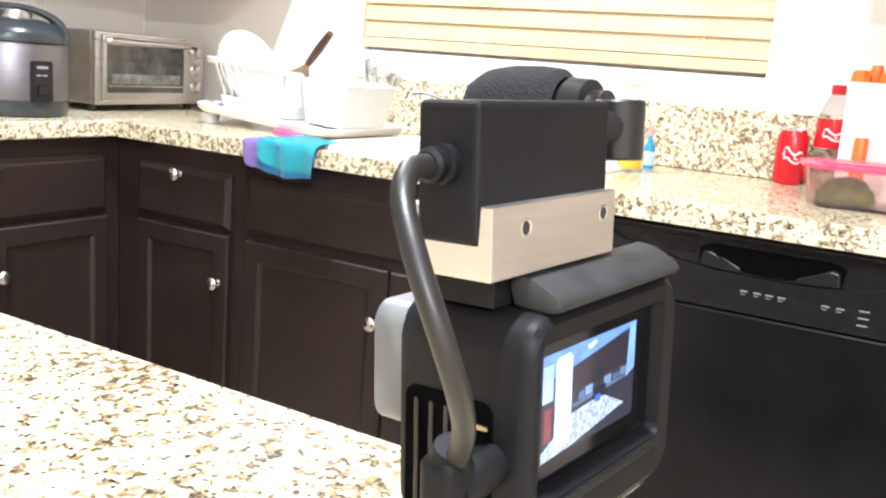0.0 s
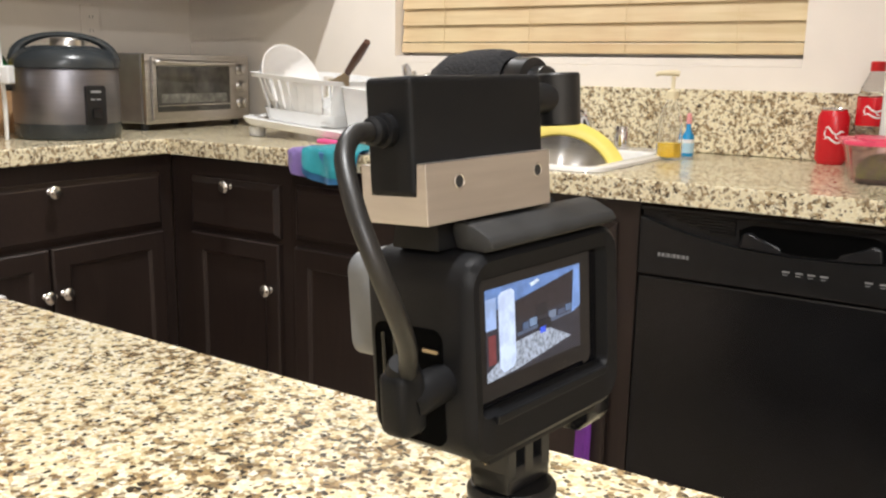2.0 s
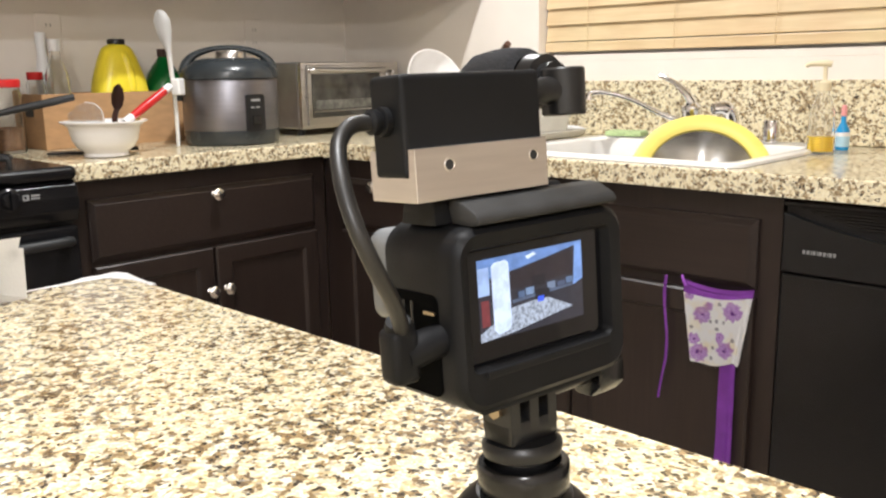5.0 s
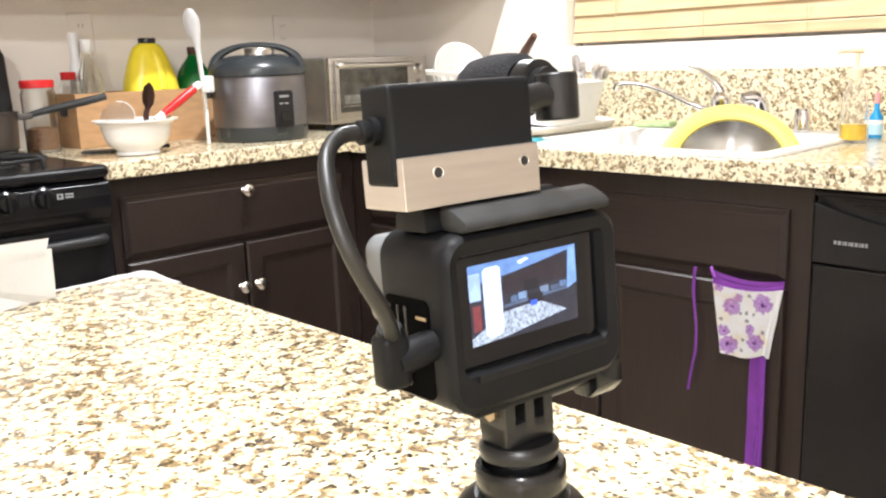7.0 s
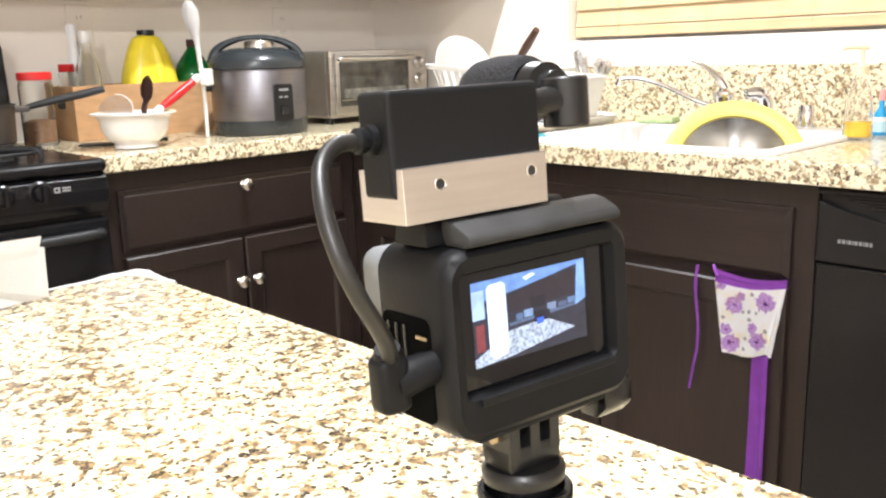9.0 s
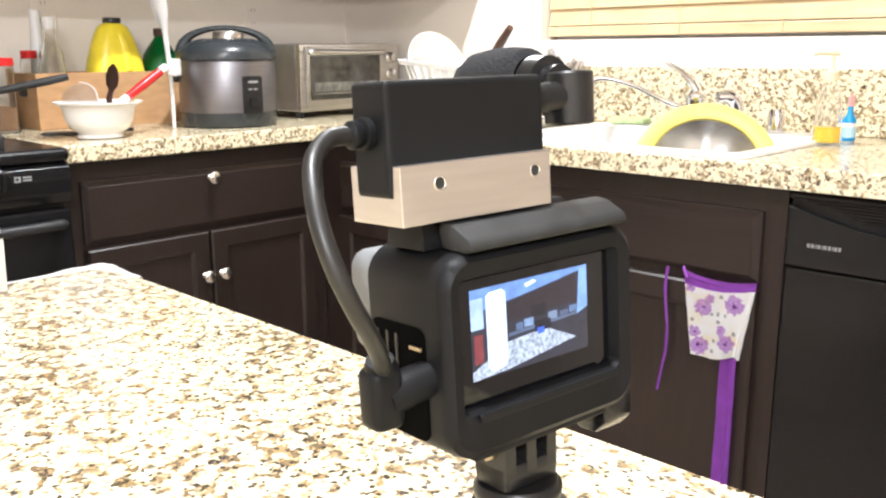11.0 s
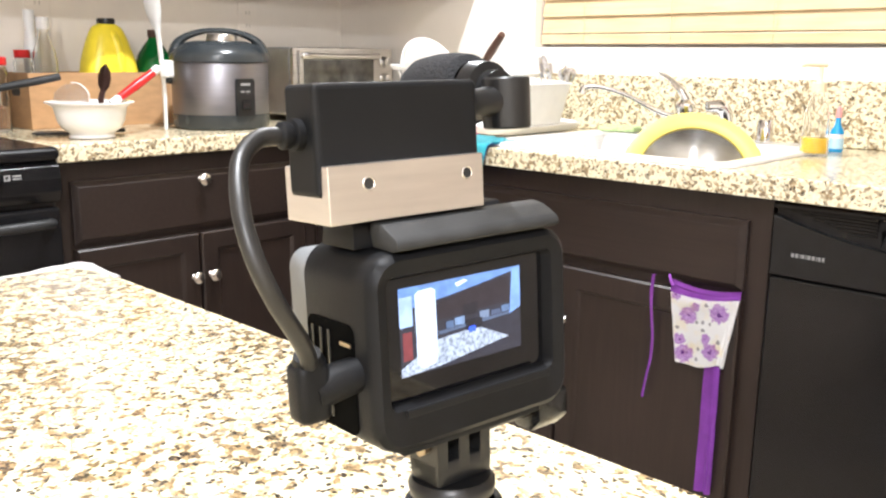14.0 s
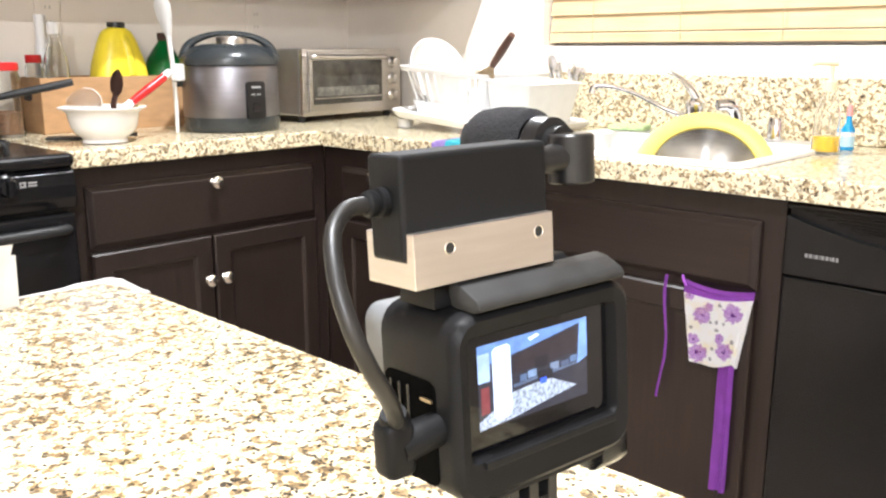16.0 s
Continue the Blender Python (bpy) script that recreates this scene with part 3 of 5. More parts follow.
# whisk with a red handle
w_a, w_b = Vector((-2.205, 1.370, 1.006)), Vector((-2.215, 1.468, 1.066))
d = (w_b - w_a)
wh = thing("whisk", pose(0, 0, 0), "red handled whisk leaning in the white bowl", "whisk")
part("handle", tube([w_a, w_a + d * 0.5, w_b], [0.0095, 0.0115, 0.0100], 16), RED, wh, "red plastic grip", True)
part("end_cap", tube([w_b, w_b + d * 0.16, w_b + d * 0.2], [0.0105, 0.0105, 0.006], 16), WHITE_PLASTIC, wh, "", True)
part("collar", tube([w_a - d * 0.22, w_a], [0.010, 0.010], 16), WHITE_PLASTIC, wh, "", True)
for k in range(4):
    a = math.pi * k / 4
    o = Vector((math.cos(a) * 0.5, math.sin(a) * 0.9, math.sin(a) * -0.4)) * 0.018
    part("wire", tube([w_a - d * 0.2, w_a - d * 0.45 + o, w_a - d * 0.62 + o, w_a - d * 0.70, w_a - d * 0.62 - o, w_a - d * 0.45 - o, w_a - d * 0.2], 0.0011, 6), STEEL, wh)
# dark brown spoon
sp = thing("serving_spoon", pose(-2.215, 1.322, 0.955, 8, 12, 40), "dark brown plastic spoon standing in the bowl", "spoon")
part("stem", tube([(0, 0, -0.025), (0.006, 0, 0.02), (0.0, 0, 0.05), (0.004, 0, 0.075)], [0.005, 0.006, 0.0075, 0.006], 10), BROWN, sp, "", True)
part("head", blade([(0.004, 0, 0.072), (0.004, 0, 0.085), (0.004, 0.001, 0.105), (0.004, 0.002, 0.125), (0.004, 0.003, 0.137)], [0.006, 0.014, 0.0165, 0.012, 0.002], 0.002), BROWN, sp, "", True)
# clear scoop; a thin white tube draws the highlight along its edge
sc = thing("clear_scoop", pose(-2.215, 1.285, 0.952, 14, -22, 35), "clear plastic ladle leaning in the bowl", "ladle")
part("cup", blade([(0, 0, 0.015), (0, 0, 0.035), (0, 0.002, 0.065), (0, 0.004, 0.085), (0, 0.006, 0.095)], [0.010, 0.040, 0.048, 0.036, 0.007], 0.002), CLEAR, sc, "", True)
part("rim", tube([(0.012, -0.004, 0.012), (0.045, 0, 0.05), (0.041, 0.002, 0.080), (0.020, 0.003, 0.094)], 0.0010, 8), WHITE_PLASTIC, sc, "", True)
# tall white spoon leaning on the cooker, with a clip
ws = thing("cooking_spoon", pose(-2.30, 1.535, TOP + 0.002), "tall white plastic cooking spoon leaning on the cooker", "spoon")
part("stem", tube([(0.0, 0.008, 0.0), (0.012, 0.002, 0.10), (0.026, -0.010, 0.19), (0.036, -0.020, 0.25)], [0.0050, 0.0055, 0.0062, 0.007], 10), WHITE_PLASTIC, ws, "", True)
part("head", blade([(0, 0, -0.01), (0, 0, 0.02), (0, 0, 0.05), (0, 0, 0.078), (0, 0, 0.098), (0, 0, 0.104)], [0.005, 0.013, 0.021, 0.023, 0.014, 0.003], 0.003), WHITE_PLASTIC, ws, "", True, pose(0.036, -0.020, 0.25, 3, -8, 35))
part("clip", box(-0.012, 0.012, -0.018, 0.018, -0.022, 0.022, 0.004), WHITE_PLASTIC, ws, "", local=pose(0.028, 0.004, 0.158, 0, 0, 35))

# flat dark utensil on the counter
part_ob = thing("black_spatula", pose(-2.36, 1.268, TOP + 0.004, 0, 0, 60), "black plastic spatula lying on the granite", "spatula")
part("blade", box(-0.045, 0.045, -0.028, 0.028, -0.003, 0.002, 0.002), BLACK_MATT, part_ob)
part("stem", tube([(0.045, 0, 0), (0.09, 0, 0.004), (0.17, 0.0, 0.004)], 0.005, 8), BLACK_MATT, part_ob, "", True)

# rice cooker
ck = thing("rice_cooker", pose(-2.288, 1.707, TOP, 0, 0, 62), "steel rice cooker with a slate grey lid", "rice cooker")
part("base", lathe([(0, 0.004), (0.112, 0.004), (0.118, 0.0), (0.126, 0.002), (0.130, 0.012), (0.131, 0.040), (0, 0.040)], 48), SLATE, ck, "", True)
part("body", lathe([(0.1285, 0.040), (0.130, 0.048), (0.130, 0.170), (0.127, 0.176), (0, 0.176)], 64), COOKER_STEEL, ck, "brushed steel body", True)
lid = part("lid", lathe([(0.1285, 0.1765), (0.133, 0.179), (0.133, 0.192), (0.129, 0.203), (0.112, 0.222), (0.072, 0.233), (0.0, 0.236)], 64), SLATE, ck, "", True)
part("steam_vent", lathe([(0.042, 0.0), (0.042, 0.014), (0.039, 0.018), (0.0, 0.018)], 24), STEEL, lid, "polished steam vent cap", True, pose(0.008, 0.0, 0.233))
hb = bmesh.new()
hp = [(-0.122, 0, 0.194), (-0.112, 0, 0.222), (-0.084, 0, 0.245), (-0.032, 0, 0.260), (0.032, 0, 0.260), (0.084, 0, 0.245), (0.112, 0, 0.222), (0.122, 0, 0.194)]
add_tube(hb, hp, [0.015, 0.013, 0.0100, 0.0072, 0.0072, 0.0100, 0.013, 0.015], 12, 5)
bmesh.ops.transform(hb, matrix=Matrix.Diagonal((1, 1.5, 1, 1)), verts=hb.verts)
part("handle", hb, SLATE, ck, "", True)
pn = part("control_plate", prism(rounded(-0.027, 0.027, 0.038, 0.136, 0.006), "y", -0.136, -0.120, 0.002), BLACK_SATIN, ck, "", local=pose(0, 0, 0, 0, 0, 24))
part("switch", box(-0.013, 0.013, -0.142, -0.1362, 0.055, 0.080, 0.003), BLACK_GLOSS, pn)
part("print_line", box(-0.014, 0.014, -0.1366, -0.1361, 0.118, 0.124), MARK, pn)
for k in (-0.010, 0.006):
    part("lamp_print", box(k - 0.005, k + 0.006, -0.1366, -0.1361, 0.100, 0.104), MARK, pn)
part("side_handle", prism(rounded(-0.020, 0.020, 0.120, 0.150, 0.006), "y", -0.146, -0.125, 0.003), SLATE, ck, "", local=pose(0, 0, 0, 0, 0, -90))

# toaster oven
ov = thing("toaster_oven", pose(-2.318, 1.968, TOP, 0, 0, 96), "brushed steel toaster oven with a glass door", "toaster oven")
OW = 0.450
part("shell", box(0, OW, 0.004, 0.29, 0.020, 0.221, 0.006), DULL_STEEL, ov)
bz = box(0, OW, -0.010, 0.0035, 0.020, 0.221, 0.003)
part("front_frame", bz, STEEL, ov)
dr = part("door", box(0.020, 0.362, -0.018, -0.0105, 0.030, 0.212, 0.003), STEEL, ov, "steel framed door")
# pale mottling in the glass colour imitates its reflections
OVEN_GLASS = plain("dark_oven_glass", (0.060, 0.056, 0.048), 0.10, vary=0.6, scale=22, bump=0.0)
part("window", box(0.036, 0.346, -0.0200, -0.0182, 0.054, 0.186, 0.001), OVEN_GLASS, dr, "dark glass with pale reflections painted in")
part("rack_bar", box(0.040, 0.342, -0.0212, -0.0202, 0.070, 0.074), STEEL, dr)
PAN = plain("stained_pan", (0.16, 0.155, 0.135), 0.5, 0.2, vary=0.6, scale=45, bump=0.1)
part("tray", prism(rounded(0.050, 0.330, 0.078, 0.106, 0.006), "y", -0.0208, -0.0201), PAN, dr, "stained pale baking tray")
hdl = tube([(0.036, -0.019, 0.196), (0.041, -0.036, 0.197), (0.190, -0.040, 0.195), (0.341, -0.036, 0.195), (0.346, -0.019, 0.196)], 0.0085, 12)
part("handle", hdl, STEEL, dr, "", True)
for kz in (0.178, 0.125, 0.072):
    k = part("knob", lathe([(0, 0), (0.019, 0), (0.0195, 0.003), (0.0165, 0.006), (0.015, 0.020), (0.012, 0.022), (0, 0.022)], 24), STEEL, ov, "", True, pose(0.406, -0.010, kz, 90))
    part("pointer", box(-0.002, 0.002, -0.013, 0.013, 0.0215, 0.0245, 0.0008), STEEL, k)
for fx in (0.03, OW - 0.03):
    for fy in (0.03, 0.26):
        part("foot", lathe([(0, 0), (0.012, 0), (0.013, 0.0205), (0, 0.0205)], 12), BLACK_MATT, ov, "", True, pose(fx, fy, 0))

# cardboard box with a yellow jug
cb = thing("cardboard_box", pose(-2.60, 1.487, TOP), "open brown cardboard box holding bottles", "box")
bx0, bx1, by0, by1, bh, bt = -0.095, 0.085, -0.207, 0.258, 0.146, 0.004
part("front_side", box(bx1 - bt, bx1, by0, by1, 0, bh, 0.001), CARD, cb)
part("back_side", box(bx0, bx0 + bt, by0, by1, 0, bh, 0.001), CARD, cb)
es = part("end_side", box(bx0 + bt, bx1 - bt, by0, by0 + bt, 0, bh, 0.001), CARD, cb)
part("end_side", box(bx0 + bt, bx1 - bt, by1 - bt, by1, 0, bh, 0.001), CARD, cb)
part("bottom", box(bx0 + bt, bx1 - bt, by0 + bt, by1 - bt, 0, bt), CARD, cb)
# black patch on the solid card in place of the opening's shade
part("hand_hole", prism(rounded(-0.03, 0.025, 0.085, 0.108, 0.010), "y", by0 - 0.0012, by0 - 0.0002), BLACK_MATT, es)

jug = thing("yellow_jug", pose(-2.61, 1.545, TOP + 0.006, 0, 0, 90), "bright yellow plastic detergent jug with black cap", "jug")
jb = bmesh.new()
prof = [(0.0, 0.080, 0.055), (0.05, 0.081, 0.058), (0.13, 0.080, 0.057), (0.17, 0.074, 0.053), (0.205, 0.066, 0.047), (0.235, 0.056, 0.039), (0.252, 0.048, 0.033), (0.263, 0.042, 0.028), (0.270, 0.030, 0.024), (0.274, 0.023, 0.021)]
rings = []
for z, rx, ry in prof:
    ring = []
    for k in range(36):
        a = 2 * math.pi * k / 36
        e = 0.7 if z < 0.2 else 0.9
        ring.append(jb.verts.new((rx * math.copysign(abs(math.cos(a)) ** e, math.cos(a)), ry * math.copysign(abs(math.sin(a)) ** e, math.sin(a)), z)))
    rings.append(ring)
for a, b in zip(rings, rings[1:]):
    for k in range(36):
        jb.faces.new((a[k], a[(k + 1) % 36], b[(k + 1) % 36], b[k]))
jb.faces.new(rings[0][::-1])
jb.faces.new(rings[-1])
part("jug_body", jb, YELLOW, jug, "", True)
part("cap", lathe([(0.024, 0.272), (0.025, 0.284), (0.023, 0.288), (0, 0.288)], 24), BLACK_SATIN, jug, "black screw cap", True)
part("handle", tube([(0.004, -0.010, 0.256), (0.006, -0.026, 0.240), (0.012, -0.038, 0.200), (0.014, -0.046, 0.140)], [0.010, 0.015, 0.016, 0.015], 14), YELLOW, jug, "", True)


def bottle(name, m, label, profile, mat, cap=None, cap_mat=None, category="bottle", extra=()):
    b = thing(name, m, label, category)
    part("glass", lathe(profile, 32), mat, b, "", True)
    if cap:
        part("cap", lathe(cap, 24), cap_mat, b, "", True)
    for pn, prof2, m2 in extra:
        part(pn, lathe(prof2, 32), m2, b, "", True)
    return b


bottle("green_bottle", pose(-2.612, 1.688, TOP + 0.0045), "dark green glass bottle behind the rice cooker", [(0, 0.004), (0.050, 0), (0.055, 0.006), (0.055, 0.150), (0.053, 0.168), (0.046, 0.190), (0.032, 0.212), (0.018, 0.230), (0.013, 0.238), (0.013, 0.250), (0, 0.250)], GREEN,
       [(0.014, 0.240), (0.015, 0.242), (0.015, 0.262), (0, 0.263)], BROWN)
PAPER_LABEL = plain("faded_paper_label", (0.55, 0.50, 0.42), 0.7, vary=0.25, scale=60)
bottle("glass_bottle", pose(-2.590, 1.358, TOP + 0.0045), "clear glass bottle with a white cap", [(0, 0.006), (0.030, 0.0), (0.032, 0.006), (0.032, 0.170), (0.029, 0.195), (0.018, 0.225), (0.015, 0.240), (0.015, 0.262), (0.012, 0.262), (0.012, 0.240), (0.026, 0.195), (0.029, 0.170), (0.029, 0.010), (0, 0.010)], BOTTLE_GLASS,
       [(0.0155, 0.254), (0.017, 0.256), (0.017, 0.286), (0.0, 0.287)], WHITE_PLASTIC, extra=[("label_band", [(0.0326, 0.060), (0.0326, 0.130), (0.0323, 0.130), (0.0323, 0.060)], PAPER_LABEL)])
bottle("white_bottle", pose(-2.660, 1.352, TOP + 0.0045), "slim pale bottle with a white cap", [(0, 0), (0.020, 0), (0.021, 0.005), (0.021, 0.19), (0.015, 0.235), (0.013, 0.25), (0.013, 0.285), (0, 0.285)], WHITE_PLASTIC,
       [(0.0145, 0.278), (0.0145, 0.307), (0, 0.308)], WHITE_PLASTIC)
bottle("spice_jar", pose(-2.625, 1.312, TOP + 0.0045), "small clear jar with a red cap", [(0, 0.004), (0.022, 0), (0.024, 0.004), (0.024, 0.165), (0.020, 0.182), (0.017, 0.182), (0.021, 0.163), (0.0215, 0.008), (0, 0.008)], BOTTLE_GLASS,
       [(0.019, 0.179), (0.0205, 0.181), (0.0205, 0.200), (0, 0.201)], RED, "jar")
bottle("red_lid_jar", pose(-2.52, 1.187, TOP), "clear plastic jar with a wide red lid", [(0, 0.004), (0.040, 0), (0.043, 0.004), (0.043, 0.150), (0.038, 0.166), (0.036, 0.166), (0.040, 0.149), (0.040, 0.008), (0, 0.008)], BOTTLE_GLASS,
       [(0.040, 0.1665), (0.042, 0.168), (0.042, 0.184), (0.039, 0.187), (0, 0.187)], RED, "jar", extra=[("contents", [(0, 0.009), (0.039, 0.009), (0.039, 0.062), (0.02, 0.070), (0, 0.071)], TEA)])

# outlets on the range wall
# taupe strips on the sockets stand for the shade inside the slots
SLOT = plain("outlet_slot", (0.30, 0.26, 0.22), 0.7)
for oy in (1.398, 2.088):
    o = thing("wall_outlet", pose(WALL_X, oy, 1.226, 0, 0, 90), "cream wall outlet plate on painted wall", "outlet", "wall outlets")
    part("plate", box(-0.036, 0.036, -0.005, -0.0005, -0.058, 0.058, 0.003), PAINT, o)
    for dz in (-0.021, 0.021):
        s0 = part("socket", prism(rounded(-0.016, 0.016, dz - 0.014, dz + 0.014, 0.006), "y", -0.0062, -0.0052), PAINT, o)
        for dx in (-0.006, 0.006):
            part("slot", box(dx - 0.001, dx + 0.001, -0.0068, -0.0063, dz - 0.004, dz + 0.006), SLOT, s0)

# ---- sink side ----
PORCELAIN = plain("white_enamel", (0.84, 0.83, 0.80), 0.12, vary=0.02, bump=0.0)
sink = thing("kitchen_sink", pose(0, 0, 0), "white enamel drop-in kitchen sink", "sink")
sb = bmesh.new()


def ring_at(ins, z, r, back=0.0):
    pts = rounded(-1.505 + ins, -0.875 - ins, 1.884 + ins, 2.415 - ins - back, r, 5)
    return [sb.verts.new((x, y, z)) for x, y in pts]


loops = [ring_at(0.0, TOP + 0.001, 0.04), ring_at(0.002, TOP + 0.007, 0.04), ring_at(0.008, TOP + 0.010, 0.038), ring_at(0.030, TOP + 0.009, 0.045, 0.070), ring_at(0.036, TOP + 0.002, 0.045, 0.070), ring_at(0.045, TOP - 0.15, 0.05, 0.070), ring_at(0.070, TOP - 0.17, 0.05, 0.070)]
for a, b in zip(loops, loops[1:]):
    for k in range(len(a)):
        sb.faces.new((a[k], a[(k + 1) % len(a)], b[(k + 1) % len(b)], b[k]))
sb.faces.new(loops[-1])
part("basin", sb, PORCELAIN, sink, "", True)
part("drain", lathe([(0.0, 0.001), (0.035, 0.001), (0.045, 0.003), (0.045, 0.0), (0, 0.0)], 24), STEEL, sink, "", True, pose(-1.19, 2.10, TOP - 0.169))

fa = thing("faucet", pose(-1.235, 2.372, TOP + 0.010), "chrome single lever kitchen faucet with a low spout", "faucet")
part("base_plate", prism(rounded(-0.12, 0.12, -0.024, 0.024, 0.022), "z", 0.0, 0.008, 0.002), CHROME, fa, "", True)
part("column", lathe([(0.030, 0.008), (0.026, 0.014), (0.024, 0.060), (0.027, 0.068), (0.026, 0.080), (0.015, 0.090), (0, 0.092)], 28), CHROME, fa, "", True)
part("spout", tube([(-0.010, -0.012, 0.045), (-0.060, -0.032, 0.060), (-0.130, -0.075, 0.100), (-0.185, -0.110, 0.118), (-0.215, -0.128, 0.116), (-0.222, -0.132, 0.100)], [0.0085, 0.0072, 0.0062, 0.0064, 0.0078, 0.010], 14), CHROME, fa, "", True)
part("lever", tube([(0.0, 0, 0.088), (-0.012, -0.006, 0.110), (-0.045, -0.010, 0.140), (-0.085, -0.012, 0.158)], [0.014, 0.011, 0.007, 0.0055], 12), CHROME, fa, "", True)
spr = thing("side_sprayer", pose(-1.125, 2.372, TOP + 0.018), "chrome side sprayer beside the faucet", "sprayer")
part("holder", lathe([(0, 0), (0.020, 0.0), (0.017, 0.012), (0.012, 0.018), (0, 0.018)], 20), CHROME, spr, "", True)
part("head", tube([(0, 0, 0.016), (0, -0.002, 0.046), (-0.010, -0.018, 0.070), (-0.030, -0.044, 0.070)], [0.013, 0.017, 0.019, 0.013], 14), CHROME, spr, "", True)
ag = thing("air_gap_cap", pose(-1.03, 2.378, TOP + 0.010), "chrome air gap cap beside the sink", "cap")
part("sleeve", lathe([(0.021, 0), (0.021, 0.004), (0.0185, 0.006), (0.0185, 0.046), (0.016, 0.052), (0, 0.053)], 24), CHROME, ag, "", True)

# steel bowl with yellow rim tipped up in the sink
def spun_build(nt, b, node, link):
    """Spun steel: fine rings round the axis, so that lamps show as streaks."""
    tan = node("ShaderNodeTangent", direction_type="RADIAL", axis="Z")
    link(tan.outputs["Tangent"], b.inputs["Tangent"])
    n = node("ShaderNodeTexNoise", Scale=18.0, Detail=4.0)
    link(coords(node, link), n.inputs["Vector"])
    r = ramp(node, [(0.3, (0.46, 0.45, 0.43)), (0.7, (0.58, 0.57, 0.55))])
    link(n.outputs["Fac"], r.inputs["Fac"])
    link(r.outputs["Color"], b.inputs["Base Color"])
    b.inputs["Metallic"].default_value = 1.0
    b.inputs["Roughness"].default_value = 0.22
    b.inputs["Anisotropic"].default_value = 0.97
    b.inputs["Anisotropic Rotation"].default_value = 0.25


BOWL_STEEL = material("spun_steel", spun_build)
YELLOW_RIM = plain("yellow_silicone", (0.86, 0.72, 0.16), 0.4, vary=0.05, bump=0.02)
tilt = look((-1.027, 2.035, 0.872), (-1.027 + 0.50, 2.035 - 0.82, 0.872 + 0.60))
mb = thing("steel_bowl", tilt, "steel mixing bowl with yellow rim tipped in the sink", "bowl")
part("inside", lathe([(0, 0.048), (0.030, 0.047), (0.055, 0.042), (0.078, 0.032), (0.098, 0.017), (0.112, 0.0)], 56), BOWL_STEEL, mb, "", True)
part("shell", lathe([(0.148, -0.006), (0.150, 0.0), (0.146, 0.012), (0.134, 0.040), (0.104, 0.078), (0.056, 0.102), (0, 0.106)], 56), YELLOW_RIM, mb, "yellow outer shell", True)
part("rim", lathe([(0.1122, 0.000), (0.113, -0.006), (0.122, -0.011), (0.138, -0.012), (0.146, -0.010), (0.148, -0.006)], 56), YELLOW_RIM, mb, "yellow rolled rim", True)

SPONGE = plain("green_sponge", (0.44, 0.56, 0.28), 0.9, vary=0.2, scale=120, bump=0.5)
tagged(part("sponge", box(-0.050, 0.050, -0.032, 0.032, 0, 0.014, 0.004), SPONGE, local=pose(-1.425, 2.375, TOP + 0.0102, 0, 0, 12)), "thin green scouring sponge on the sink rim", "sponge")

AMBER = plain("amber_soap", (0.95, 0.64, 0.03), 0.12, vary=0.05, bump=0)
soap = thing("soap_dispenser", pose(-0.868, 2.262, TOP), "clear pump bottle with a little amber soap", "soap bottle")
part("bottle_body", lathe([(0, 0.003), (0.027, 0), (0.029, 0.004), (0.029, 0.03), (0.026, 0.09), (0.018, 0.118), (0.012, 0.128), (0.012, 0.136), (0.0105, 0.136), (0.0105, 0.128), (0.016, 0.117), (0.0235, 0.09), (0.0265, 0.03), (0.0265, 0.006), (0, 0.006)], 32), CLEAR, soap, "", True)
part("liquid", lathe([(0, 0.0065), (0.0262, 0.0065), (0.0262, 0.038), (0, 0.038)], 32), AMBER, soap, "amber liquid soap", True)
PALE_PUMP = plain("pale_yellow_plastic", (0.75, 0.66, 0.45), 0.35, vary=0.04)
part("pump", lathe([(0.0145, 0.134), (0.0145, 0.152), (0.006, 0.156), (0.0045, 0.158), (0.0045, 0.186), (0, 0.186)], 20), PALE_PUMP, soap, "", True)
part("nozzle", tube([(0.012, 0.004, 0.190), (0, 0, 0.192), (-0.028, -0.012, 0.191), (-0.036, -0.015, 0.186)], [0.006, 0.007, 0.005, 0.004], 10), PALE_PUMP, soap, "", True)
BLUE = plain("blue_plastic", (0.02, 0.28, 0.60), 0.3, vary=0.08)
bl = thing("blue_bottle", pose(-0.862, 2.372, TOP), "small bright blue bottle with a pale label", "bottle")
part("bottle_body", lathe([(0, 0), (0.013, 0), (0.0145, 0.003), (0.0145, 0.046), (0.009, 0.055), (0.006, 0.062), (0.005, 0.080), (0.003, 0.083), (0, 0.083)], 24), BLUE, bl, "", True)
part("label_band", lathe([(0.0149, 0.008), (0.0149, 0.040), (0.0146, 0.040), (0.0146, 0.008)], 24), plain("pale_blue_label", (0.45, 0.66, 0.78), 0.5), bl)

part("cap", lathe([(0.0062, 0.076), (0.0062, 0.090), (0.0045, 0.100), (0, 0.101)], 16), plain("pale_pink_plastic", (0.80, 0.34, 0.34), 0.35, vary=0.06), bl, "pale pink nozzle cap", True)
part("label_top", lathe([(0.0151, 0.031), (0.0151, 0.040), (0.0148, 0.040), (0.0148, 0.031)], 24), WHITE_PLASTIC, bl)

# soda can, soda bottle, container
CAN_RED = plain("soda_red", (0.58, 0.012, 0.02), 0.25, vary=0.04, bump=0.0)
ALU = plain("aluminium", (0.70, 0.70, 0.71), 0.25, 1.0, vary=0.05)


